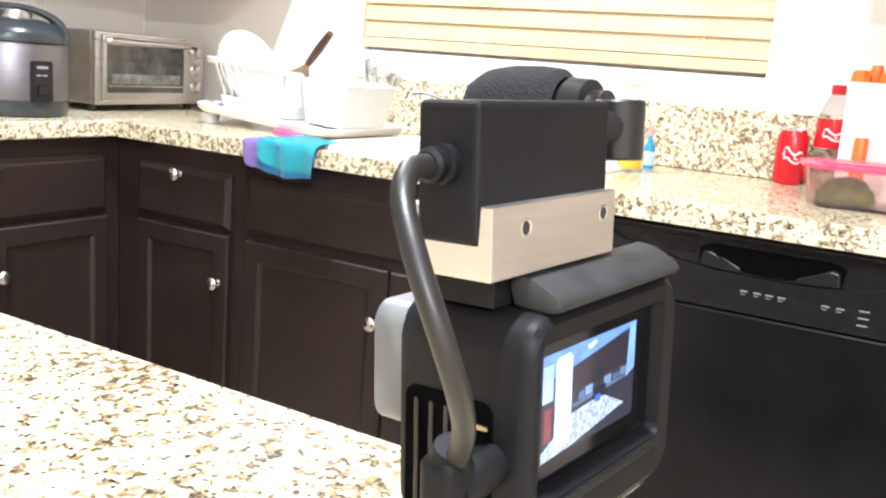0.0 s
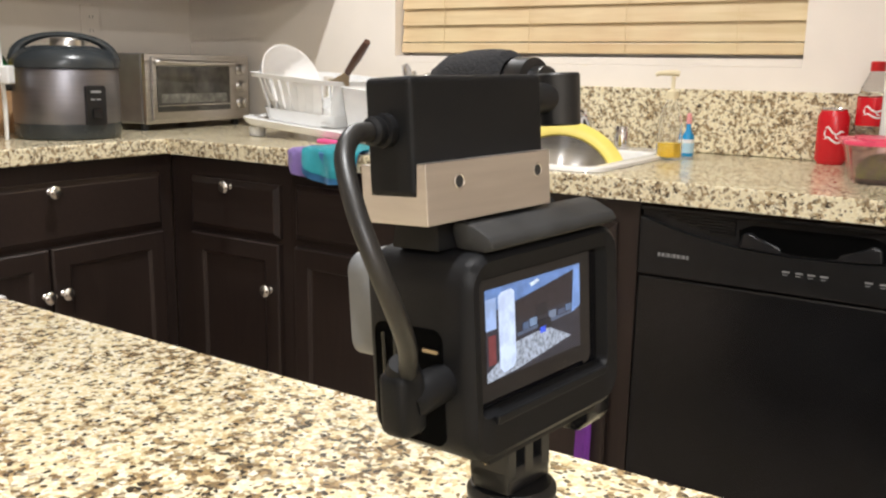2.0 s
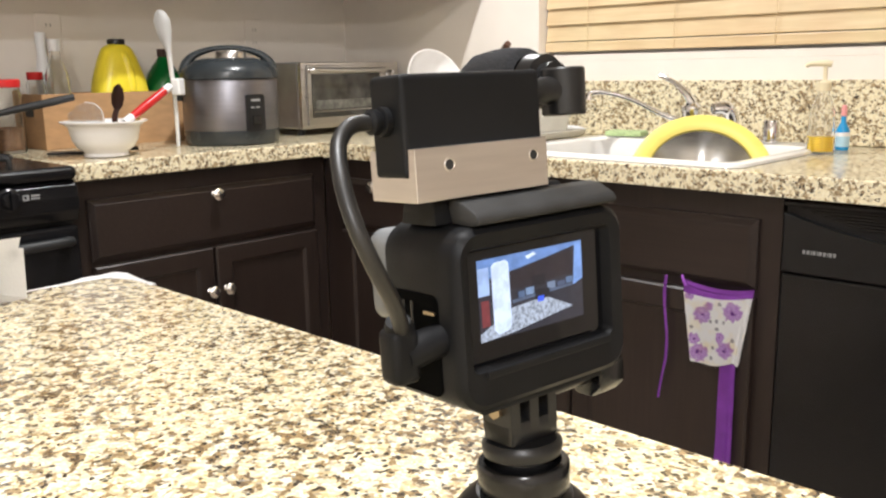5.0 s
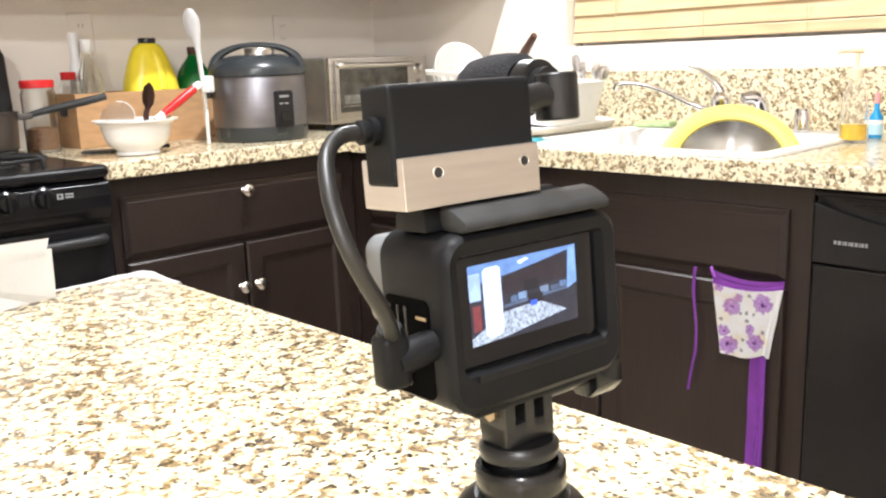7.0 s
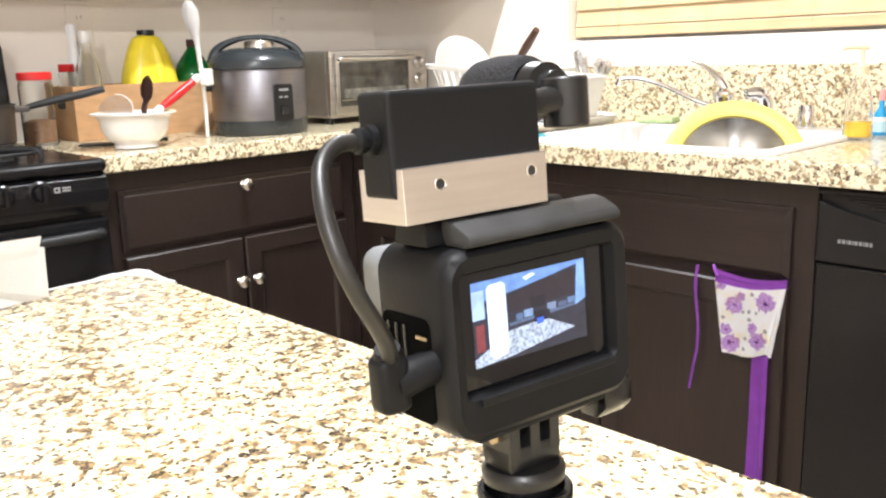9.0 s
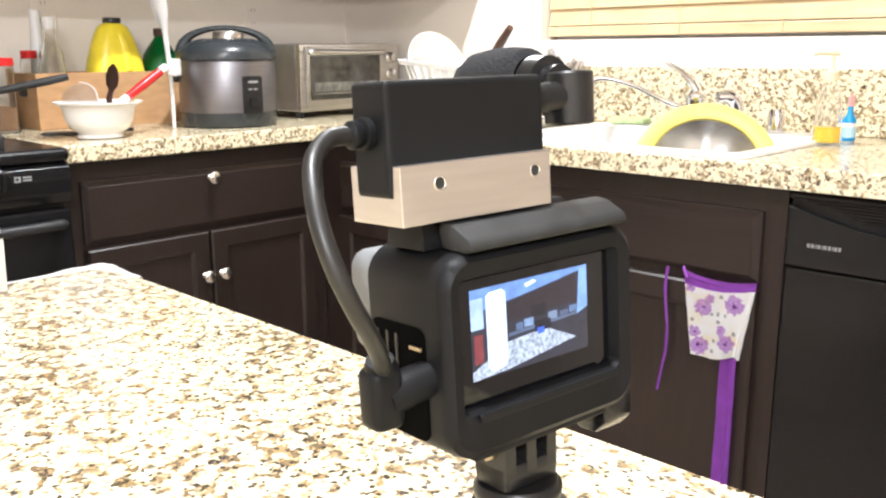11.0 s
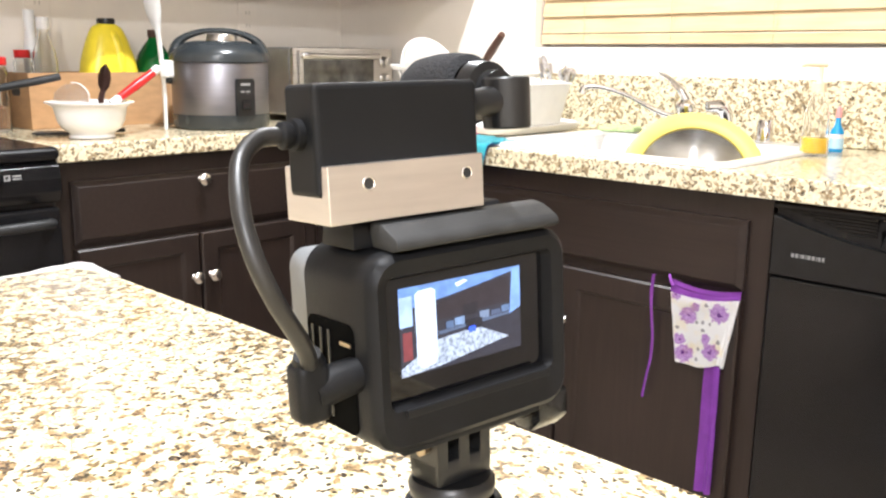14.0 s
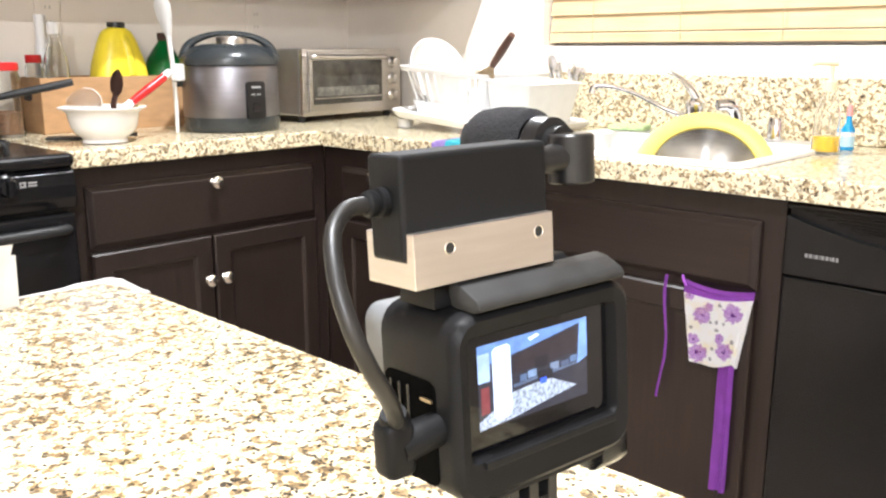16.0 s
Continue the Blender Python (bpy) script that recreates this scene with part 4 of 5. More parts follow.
def swirl(parent, r, z, a0, h):
    """White ribbon shapes wrapped on a cylinder of radius r."""
    for strokes in ([(-0.70, 0.75), (-0.45, 0.95), (-0.15, 0.55), (0.20, 0.35), (0.60, 0.60), (0.85, 0.45)], [(-0.70, -0.10), (-0.40, 0.10), (-0.05, -0.20), (0.35, -0.35), (0.80, -0.05)], [(-0.62, 0.68), (-0.70, 0.35), (-0.55, 0.05)], [(0.15, 0.30), (0.22, 0.05), (0.45, 0.0)]):
        pts = [(r * math.cos(a0 + u * 0.85), r * math.sin(a0 + u * 0.85), z + v * h) for u, v in strokes]
        part("white_swirl", tube(pts, [0.0008] + [0.0022] * (len(pts) - 2) + [0.0008], 6, 5), WHITE_PLASTIC, parent)


can = thing("soda_can", pose(-0.556, 2.422, TOP), "red aluminium soda can with a white swirl", "can")
cbod = part("body", lathe([(0.024, 0.003), (0.026, 0.0), (0.033, 0.010), (0.033, 0.104), (0.0275, 0.116), (0.027, 0.118)], 40), CAN_RED, can, "", True)
part("lid", lathe([(0.027, 0.1182), (0.0275, 0.121), (0.026, 0.122), (0.024, 0.118), (0, 0.118)], 40), ALU, can, "bare aluminium lid", True)
swirl(cbod, 0.0325, 0.058, radians(-75), 0.026)
part("pull_tab", box(-0.008, 0.012, -0.006, 0.006, 0.1185, 0.120, 0.0006), ALU, can)
sbt = thing("soda_bottle", pose(-0.480, 2.430, TOP), "clear plastic soda bottle with red cap and label", "bottle")
part("bottle_body", lathe([(0, 0.006), (0.020, 0.0), (0.030, 0.004), (0.033, 0.02), (0.030, 0.05), (0.033, 0.085), (0.0335, 0.15), (0.028, 0.170), (0.016, 0.195), (0.013, 0.205), (0.013, 0.212), (0, 0.212)], 36), CLEAR, sbt, "", True)
lab = part("label_band", lathe([(0.0338, 0.088), (0.0344, 0.09), (0.0344, 0.146), (0.0338, 0.148)], 36), CAN_RED, sbt, "red paper label with a white swirl", True)
swirl(lab, 0.0340, 0.112, radians(-80), 0.018)
part("cap", lathe([(0.0145, 0.203), (0.015, 0.205), (0.015, 0.222), (0.013, 0.224), (0, 0.224)], 28), RED, sbt, "", True)

RED_LID = plain("red_lid_plastic", (0.74, 0.07, 0.15), 0.28, vary=0.05)
FROST = plain("frosted_plastic", (0.96, 0.80, 0.76), 0.10, vary=0.02, transmission=0.93, ior=1.08)
VEG = plain("green_leftovers", (0.13, 0.22, 0.03), 0.5, vary=0.6, scale=60, bump=0.5)
fc = thing("food_container", pose(-0.388, 2.135, TOP, 0, 0, 14), "clear food box with red lid and green leftovers", "food container")
fb = bmesh.new()
loops = []
for z, k in ((0.0, 0.80), (0.004, 0.84), (0.070, 1.0), (0.070, 0.975), (0.006, 0.815)):
    loops.append([fb.verts.new((x * k, y * k, z)) for x, y in rounded(-0.095, 0.095, -0.078, 0.078, 0.028, 5)])
for a, b in zip(loops, loops[1:]):
    for k in range(len(a)):
        fb.faces.new((a[k], a[(k + 1) % len(a)], b[(k + 1) % len(b)], b[k]))
fb.faces.new(loops[0][::-1])
fb.faces.new(loops[-1])
part("tub", fb, FROST, fc, "", True)
part("lid", prism(rounded(-0.101, 0.101, -0.084, 0.084, 0.032), "z", 0.0705, 0.079, 0.003), RED_LID, fc, "red plastic lid", True)
part("lid_panel", prism(rounded(-0.075, 0.075, -0.060, 0.060, 0.024), "z", 0.0791, 0.0825, 0.0015), RED_LID, fc, "", True)
vg = bmesh.new()
bmesh.ops.create_uvsphere(vg, u_segments=24, v_segments=14, radius=1.0)
for v in vg.verts:
    v.co = Vector((v.co.x * 0.052, v.co.y * 0.048, max(v.co.z, -0.15) * 0.040)) * (1 + 0.12 * noise.noise(v.co * 3))
part("leftovers", vg, VEG, fc, "green cooked leftovers", True, pose(-0.018, 0, 0.014))

ORANGE = plain("orange_plastic", (0.80, 0.16, 0.02), 0.35, vary=0.08)
MILKY = plain("milky_plastic", (0.94, 0.93, 0.92), 0.25, vary=0.02, transmission=0.30, ior=1.2)
oc = thing("plastic_canister", pose(-0.385, 2.385, TOP), "milky plastic canister topped with orange caps", "canister")
part("canister_body", prism(rounded(-0.070, 0.070, -0.045, 0.045, 0.02), "z", 0.0, 0.232, 0.004), MILKY, oc, "", True)
for cx, cy, h, r in ((-0.050, -0.018, 0.024, 0.018), (-0.024, 0.010, 0.036, 0.014), (0.004, -0.014, 0.022, 0.019), (0.022, 0.016, 0.036, 0.015), (0.046, -0.004, 0.026, 0.018)):
    part("orange_cap", lathe([(r * 1.1, 0), (r, h * 0.7), (r * 0.8, h), (0, h)], 8), ORANGE, oc, "", False, pose(cx, cy, 0.2322, 0, 0, 20))
sq = thing("squeeze_bottle", pose(-0.410, 2.325, TOP), "small orange squeeze bottle with white nozzle", "bottle")
part("bottle_body", lathe([(0, 0), (0.014, 0), (0.015, 0.004), (0.0135, 0.115), (0.010, 0.122), (0, 0.122)], 20), ORANGE, sq, "", True)
part("nozzle", lathe([(0.0115, 0.1215), (0.010, 0.130), (0.004, 0.142), (0.002, 0.168), (0, 0.168)], 16), WHITE_PLASTIC, sq, "white cone nozzle", True)

# ---- dish rack ----
rk = thing("dish_rack", pose(-1.828, 2.225, TOP, 0, 0, 0), "white plastic dish rack on a sloping drip tray", "dish rack")
slope = pose(0, 0, 0.026, 0, 4.2, 0)
tb = bmesh.new()
loops = []
for z, gx, gy in ((0.0, 0.240, 0.165), (-0.004, 0.256, 0.180), (0.002, 0.264, 0.187), (0.016, 0.270, 0.192), (0.018, 0.264, 0.187), (0.012, 0.254, 0.178), (0.011, 0.222, 0.157)):
    loops.append([tb.verts.new((x, y, z)) for x, y in rounded(-gx + 0.08, gx, -gy, gy, 0.05, 5)])
for a, b in zip(loops, loops[1:]):
    for k in range(len(a)):
        tb.faces.new((a[k], a[(k + 1) % len(a)], b[(k + 1) % len(b)], b[k]))
tb.faces.new(loops[0][::-1])
tb.faces.new(loops[-1])
part("drip_tray", tb, WHITE_PLASTIC, rk, "", True, slope)
hx0, hy0, hx1, hy1, bz0, bz1 = 0.116, 0.135, 0.142, 0.165, 0.024, 0.135
basket = slope @ pose(-0.028, 0, 0)


def loop_wall(z_lo, z_hi, t):
    bm = bmesh.new()
    rows = []
    for z, grow in ((z_lo, 0), (z_hi, 0), (z_hi, t), (z_lo, t)):
        f = (z - bz0) / (bz1 - bz0)
        rows.append([bm.verts.new((x, y, z)) for x, y in rounded(-(hx0 + (hx1 - hx0) * f) - grow, hx0 + (hx1 - hx0) * f + grow, -(hy0 + (hy1 - hy0) * f) - grow, hy0 + (hy1 - hy0) * f + grow, 0.045, 5)])
    for a, b in zip(rows, rows[1:] + rows[:1]):
        for k in range(len(a)):
            bm.faces.new((a[k], a[(k + 1) % len(a)], b[(k + 1) % len(b)], b[k]))
    return bm


part("rim", loop_wall(0.126, 0.138, 0.010), WHITE_PLASTIC, rk, "", True, basket)
part("lower_band", loop_wall(0.013, 0.046, 0.003), WHITE_PLASTIC, rk, "", True, basket)
part("rack_floor", box(-0.114, 0.114, -0.133, 0.133, 0.022, 0.026), WHITE_PLASTIC, rk, "", local=basket)


def bar(lo, hi, w):
    bm = bmesh.new()
    d2 = Vector((hi.x, hi.y, 0)).normalized()
    s2 = Vector((-d2.y, d2.x, 0))
    vs = []
    for p in (lo, hi):
        for a, b in ((-w, -0.001), (w, -0.001), (w, 0.0025), (-w, 0.0025)):
            vs.append(bm.verts.new(p + s2 * a + d2 * b))
    for f in ((0, 1, 2, 3), (7, 6, 5, 4), (0, 4, 5, 1), (1, 5, 6, 2), (2, 6, 7, 3), (3, 7, 4, 0)):
        bm.faces.new([vs[i] for i in f])
    return bm


def side_points(n):
    for side in range(4):
        m = n[side % 2]
        for k in range(m):
            f = (k + 0.5) / m * 2 - 1
            f *= 0.86
            yield [(Vector((f * x, sgn * y, z)) if side % 2 == 0 else Vector((sgn * x, f * y, z))) for sgn in ((-1, 1)[side // 2],) for x, y, z in ((hx0, hy0, 0.045), (hx1 - 0.003, hy1 - 0.003, 0.127))]


for lo, hi in side_points((8, 8)):
    part("upright", bar(lo, hi, 0.0115), WHITE_PLASTIC, rk, "", local=basket)
# white foot under the raised end of the drip tray
tagged(part("small_cup", lathe([(0, 0.003), (0.018, 0), (0.021, 0.002), (0.023, 0.026), (0.0215, 0.026), (0.019, 0.004), (0, 0.004)], 24), WHITE_PLASTIC, smooth=True, local=pose(-1.985, 2.085, TOP)), "small white plastic foot under the dish rack tray", "cup")


sv = thing("serving_bowl", look((-1.945, 2.165, 1.060), (-1.945 + 0.95, 2.165 - 0.10, 1.060 + 0.42)) @ pose(0, 0, 0, 180) @ pose(0, 0, -0.045), "white ceramic bowl drying on its side in the rack", "bowl")
part("bowl_body", lathe([(0, 0.004), (0.044, 0.0), (0.048, 0.004), (0.070, 0.020), (0.092, 0.046), (0.101, 0.068), (0.103, 0.072), (0.100, 0.072), (0.088, 0.048), (0.066, 0.024), (0.042, 0.009), (0, 0.008)], 48), WHITE_CERAMIC, sv, "", True)
tr = thing("wooden_turner", pose(0, 0, 0), "brown handled steel turner standing in the rack", "turner")
HANDLE_WOOD = plain("brown_wood_handle", (0.085, 0.040, 0.026), 0.45, vary=0.2, scale=60, stretch=(3, 3, 1))
a, b = Vector((-1.668, 2.095, 1.092)), Vector((-1.577, 2.062, 1.168))
hb = tube([a, a * 0.5 + b * 0.5, b], [0.0085, 0.0115, 0.0085], 12)
part("handle", hb, HANDLE_WOOD, tr, "", True)
d = (b - a).normalized()
bm = bmesh.new()
n2 = Vector((0.70, 0.66, 0)).normalized()
across = (n2 - d * n2.dot(d)).normalized()
pts = [a + across * 0.006, a - across * 0.006, a - d * 0.052 - across * 0.034, a - d * 0.060 + across * 0.030]
f = bm.faces.new([bm.verts.new(p) for p in pts])
bmesh.ops.solidify(bm, geom=[f], thickness=0.0016)
part("blade", bm, plain("warm_steel", (0.55, 0.46, 0.33), 0.35, 0.8, vary=0.08), tr, "thin worn steel blade")
cu = thing("cutlery_cup", pose(-1.624, 2.205, TOP + 0.029, 0, 4.2, 0), "white plastic cutlery caddy holding steel spoons", "cutlery caddy")
cb2 = bmesh.new()
loops = []
for z, gx, gy in ((0.0, 0.058, 0.098), (0.003, 0.060, 0.100), (0.104, 0.072, 0.116), (0.108, 0.076, 0.120), (0.110, 0.072, 0.116), (0.102, 0.069, 0.113), (0.006, 0.056, 0.096)):
    loops.append([cb2.verts.new((x, y, z)) for x, y in rounded(-gx, gx, -gy, gy, 0.014, 4)])
for a, b in zip(loops, loops[1:]):
    for k in range(len(a)):
        cb2.faces.new((a[k], a[(k + 1) % len(a)], b[(k + 1) % len(b)], b[k]))
cb2.faces.new(loops[0][::-1])
cb2.faces.new(loops[-1])
part("cup", cb2, WHITE_PLASTIC, cu, "", True)
for k in range(6):
    a = 2 * math.pi * k / 6 + 0.4
    sp = thing("spoon", pose(-1.592 + 0.018 * math.cos(a), 2.296 + 0.018 * math.sin(a), TOP + 0.032, 10 * math.sin(a), 14 * math.cos(a), 40 + 25 * k), "steel table spoon standing in the cutlery caddy", "spoon", "spoons in the caddy")
    part("stem", tube([(0, 0, 0), (0, 0, 0.06), (0, 0.002, 0.105 + 0.006 * k)], 0.0022, 6), CHROME, sp)
    part("head", blade([(0, 0, 0.10 + 0.006 * k), (0, 0, 0.112 + 0.006 * k), (0, 0, 0.128 + 0.006 * k), (0, 0, 0.140 + 0.006 * k), (0, 0, 0.146 + 0.006 * k)], [0.003, 0.013, 0.017, 0.013, 0.002], 0.0012), CHROME, sp, "", True)
for k, (gx, gy, h) in enumerate(((-1.80, 2.14, 0.10), (-1.83, 2.28, 0.085))):
    g = thing("drinking_glass", pose(gx, gy, TOP + 0.052, 180, 0, 0) @ pose(0, 0, -h), "upturned clear glass in the dish rack", "glass", "glasses in the rack")
    part("tumbler", lathe([(0, 0.004), (0.026, 0), (0.028, 0.003), (0.034, h), (0.0325, h), (0.0265, 0.006), (0, 0.007)], 28), CLEAR, g, "", True)

# cloth over the counter edge
CYAN = plain("cyan_cloth", (0.07, 0.52, 0.60), 0.95, vary=0.08, scale=40, bump=0.5, fine=900, sheen=0.3)
LILAC = plain("lilac_cloth", (0.36, 0.25, 0.62), 0.95, vary=0.08, scale=40, bump=0.5, fine=900, sheen=0.3)


def drape(x0, x1, y_back, drop0, drop1, lift, seed, thick=0.003):
    """A cloth lying on the worktop and hanging over its front edge."""
    bm = bmesh.new()
    nx, ny = 22, 20
    rows = []
    for i in range(nx + 1):
        u = i / nx
        x = x0 + (x1 - x0) * u
        drop = drop0 + (drop1 - drop0) * u + 0.018 * math.sin(math.pi * u ** 0.7)
        flat = y_back(u) - EDGE_Y
        total = flat + 0.012 + drop
        row = []
        for j in range(ny + 1):
            s1 = total * j / ny
            w = 0.004 * noise.noise(Vector((x * 22, s1 * 16, seed)))
            if s1 < flat:
                p = (x + 0.01 * noise.noise(Vector((s1 * 14, x * 5, seed))), EDGE_Y + flat - s1, TOP + lift + abs(w))
            elif s1 < flat + 0.012:
                q = (s1 - flat) / 0.012
                p = (x, EDGE_Y - 0.004 - lift * 0.7 - 0.004 * q, TOP + lift - 0.006 * q)
            else:
                f = s1 - flat - 0.012
                p = (x + 0.06 * f * math.sin(u * 5 + seed), EDGE_Y - 0.009 - lift * 0.7 - abs(w) * 2 - 0.012 * math.sin(u * 7 + seed) ** 2 * f / max(drop, 0.01), TOP + lift - 0.006 - f)
            row.append(bm.verts.new(p))
        rows.append(row)
    for a, b in zip(rows, rows[1:]):
        for j in range(ny):
            bm.faces.new((a[j], b[j], b[j + 1], a[j + 1]))
    bmesh.ops.solidify(bm, geom=list(bm.faces), thickness=thick)
    return bm


tagged(part("lilac_cloth", drape(-1.640, -1.535, lambda u: 1.955 + 0.03 * u, 0.030, 0.052, 0.004, 3.0), LILAC, smooth=True), "lilac microfibre cloth hanging over the granite edge", "cloth")
cyan = tagged(part("cyan_cloth", drape(-1.590, -1.425, lambda u: 2.00 - 0.06 * u, 0.030, 0.056, 0.0105, 7.0), CYAN, smooth=True), "bright cyan microfibre cloth hanging over the edge", "cloth")
part("folded_underside", drape(-1.592, -1.427, lambda u: 1.95 - 0.02 * u, 0.046, 0.062, 0.0065, 7.0, 0.002), plain("blue_cloth", (0.10, 0.33, 0.66), 0.95, vary=0.1, scale=40, bump=0.5, fine=900, sheen=0.3), cyan, "darker blue folded underside", True)
tagged(part("pink_wrapper", box(-0.055, 0.055, -0.012, 0.012, 0, 0.012, 0.004), plain("pink_paper", (0.75, 0.10, 0.30), 0.6, vary=0.1), local=pose(-1.655, 2.015, TOP, 0, 0, -18)), "small bright pink packet beside the rack", "packet")

# ---- apron towel on the sink cabinet ----
PURPLE = plain("purple_cloth", (0.33, 0.075, 0.52), 0.9, vary=0.12, scale=30, bump=0.4, fine=1200, sheen=0.2)


ROSES = ((-0.9236, 0.6279, 17), (-0.8614, 0.6428, 18), (-0.9098, 0.6466, 9), (-0.9276, 0.5511, 18), (-0.9394, 0.5765, 11), (-0.8724, 0.5667, 16), (-0.8843, 0.5901, 9), (-0.9532, 0.6642, 10))
SPRIGS = ((-0.892, 0.620, 5), (-0.890, 0.606, 5), (-0.888, 0.655, 5), (-0.905, 0.618, 5), (-0.878, 0.620, 4), (-0.945, 0.600, 5), (-0.897, 0.566, 5), (-0.858, 0.588, 5), (-0.900, 0.545, 5))


def floral_build(nt, b, node, link):
    """White cotton printed with violet roses and small grey-green leaves."""
    v = coords(node, link, (1, 0, 1))
    wob = node("ShaderNodeTexNoise", Scale=140.0, Detail=3.0)
    link(coords(node, link), wob.inputs["Vector"])

    def nearest(spots):
        last = None
        for x, z, r in spots:
            d = node("ShaderNodeVectorMath", operation="DISTANCE")
            link(v, d.inputs[0])
            d.inputs[1].default_value = (x, 0, z)
            k = node("ShaderNodeMath", operation="DIVIDE")
            link(d.outputs["Value"], k.inputs[0])
            k.inputs[1].default_value = r * 0.001
            if last is not None:
                m = node("ShaderNodeMath", operation="MINIMUM")
                link(last.outputs[0], m.inputs[0])
                link(k.outputs[0], m.inputs[1])
                k = m
            last = k
        w = node("ShaderNodeMath", operation="MULTIPLY_ADD")
        link(wob.outputs["Fac"], w.inputs[0])
        w.inputs[1].default_value = 1.5
        link(last.outputs[0], w.inputs[2])
        o = node("ShaderNodeMath", operation="SUBTRACT")
        link(w.outputs[0], o.inputs[0])
        o.inputs[1].default_value = 0.75
        return o

    rose = ramp(node, [(0.0, (0.13, 0.03, 0.24)), (0.16, (0.20, 0.05, 0.34)), (0.24, (0.66, 0.42, 0.78)), (0.38, (0.46, 0.20, 0.62)), (0.50, (0.74, 0.52, 0.84)), (0.66, (0.42, 0.18, 0.58)), (0.80, (0.66, 0.44, 0.77)), (0.95, (0.50, 0.28, 0.62)), (1.0, (0.95, 0.94, 0.93))])
    link(nearest(ROSES).outputs[0], rose.inputs["Fac"])
    sprig = ramp(node, [(0.0, (1, 1, 1)), (0.62, (1, 1, 1)), (0.80, (0, 0, 0))])
    link(nearest(SPRIGS).outputs[0], sprig.inputs["Fac"])
    mx = node("ShaderNodeMixRGB")
    link(sprig.outputs["Color"], mx.inputs["Fac"])
    link(rose.outputs["Color"], mx.inputs["Color1"])
    mx.inputs["Color2"].default_value = (0.42, 0.40, 0.42, 1)
    stain = node("ShaderNodeTexNoise", Scale=38.0, Detail=2.0)
    link(coords(node, link), stain.inputs["Vector"])
    wash = ramp(node, [(0.5, (1, 1, 1)), (0.74, (1.0, 0.93, 0.76))])
    link(stain.outputs["Fac"], wash.inputs["Fac"])
    mul = node("ShaderNodeMixRGB", blend_type="MULTIPLY")
    mul.inputs["Fac"].default_value = 1.0
    link(mx.outputs["Color"], mul.inputs["Color1"])
    link(wash.outputs["Color"], mul.inputs["Color2"])
    link(mul.outputs["Color"], b.inputs["Base Color"])
    b.inputs["Roughness"].default_value = 0.9
    bp = node("ShaderNodeBump", Strength=0.2, Distance=0.001)
    link(wob.outputs["Fac"], bp.inputs["Height"])
    link(bp.outputs["Normal"], b.inputs["Normal"])


FLORAL = material("floral_cloth", floral_build)


def hanging(top, bottom, y, seed, nx=12, ny=14, fold=0.006, thick=0.002, sag=0.0):
    """A cloth panel between a top and a bottom line (x0, x1, z0, z1)."""
    bm = bmesh.new()
    rows = []
    for j in range(ny + 1):
        v = j / ny
        x0, x1 = top[0] * (1 - v) + bottom[0] * v, top[1] * (1 - v) + bottom[1] * v
        z0, z1 = top[2] * (1 - v) + bottom[2] * v, top[3] * (1 - v) + bottom[3] * v
        rows.append([bm.verts.new((x0 + (x1 - x0) * i / nx, y - fold * (0.5 + 0.5 * math.sin(i / nx * 9 + seed)) * (0.3 + v) - 0.002 * noise.noise(Vector((i * 0.5, j * 0.4, seed))), z0 + (z1 - z0) * i / nx - sag * math.sin(math.pi * i / nx))) for i in range(nx + 1)])
    for a, b in zip(rows, rows[1:]):
        for i in range(nx):
            bm.faces.new((a[i], a[i + 1], b[i + 1], b[i]))
    bmesh.ops.solidify(bm, geom=list(bm.faces), thickness=thick)
    return bm


AY = FY - 0.024
ap = thing("apron", pose(0, 0, 0), "purple and white floral apron hanging on cabinet door", "apron")
part("top_band", hanging((-0.968, -0.823, 0.694, 0.693), (-0.966, -0.825, 0.664, 0.672), AY, 1.0, fold=0.003, sag=0.010), PURPLE, ap, "plain purple top band", True)
part("floral_panel", hanging((-0.965, -0.827, 0.668, 0.676), (-0.942, -0.850, 0.531, 0.545), AY - 0.004, 2.2, fold=0.006, sag=0.008), FLORAL, ap, "white cloth printed with purple flowers", True)
part("strap", hanging((-0.885, -0.852, 0.535, 0.540), (-0.886, -0.852, 0.272, 0.276), AY, 0.5, 4, 18, 0.004), PURPLE, ap, "long purple strap", True)
part("side_fold", hanging((-0.834, -0.822, 0.676, 0.678), (-0.856, -0.843, 0.545, 0.540), AY - 0.009, 1.4, 4, 14, 0.004), FLORAL, ap, "folded back side hem", True)
part("strap_hem", hanging((-0.861, -0.851, 0.538, 0.540), (-0.862, -0.851, 0.273, 0.276), AY - 0.006, 0.9, 3, 18, 0.003), PURPLE, ap, "", True)
part("hanger_tip", tube([(-0.972, AY, 0.700), (-0.968, AY - 0.004, 0.692), (-0.962, AY - 0.004, 0.680)], 0.0025, 6), PURPLE, ap, "", True)
st = hanging((-1.006, -0.999, 0.694, 0.696), (-1.012, -1.006, 0.432, 0.434), AY, 0.0, 2, 24, 0.004)
for v in st.verts:
    v.co.x += 0.006 * math.sin(v.co.z * 26)
part("tie_string", st, PURPLE, ap, "thin purple tie string", True)

# ---- folded paper on the island ----
PAPER = plain("white_paper", (0.82, 0.81, 0.79), 0.85, vary=0.02, bump=0.08)
pp = thing("folded_card", pose(0, 0, 0), "folded white paper card standing on the granite", "paper")


def leaf(p):
    bm = bmesh.new()
    f = bm.faces.new([bm.verts.new(q) for q in p])
    bmesh.ops.solidify(bm, geom=[f], thickness=0.0012)
    return bm


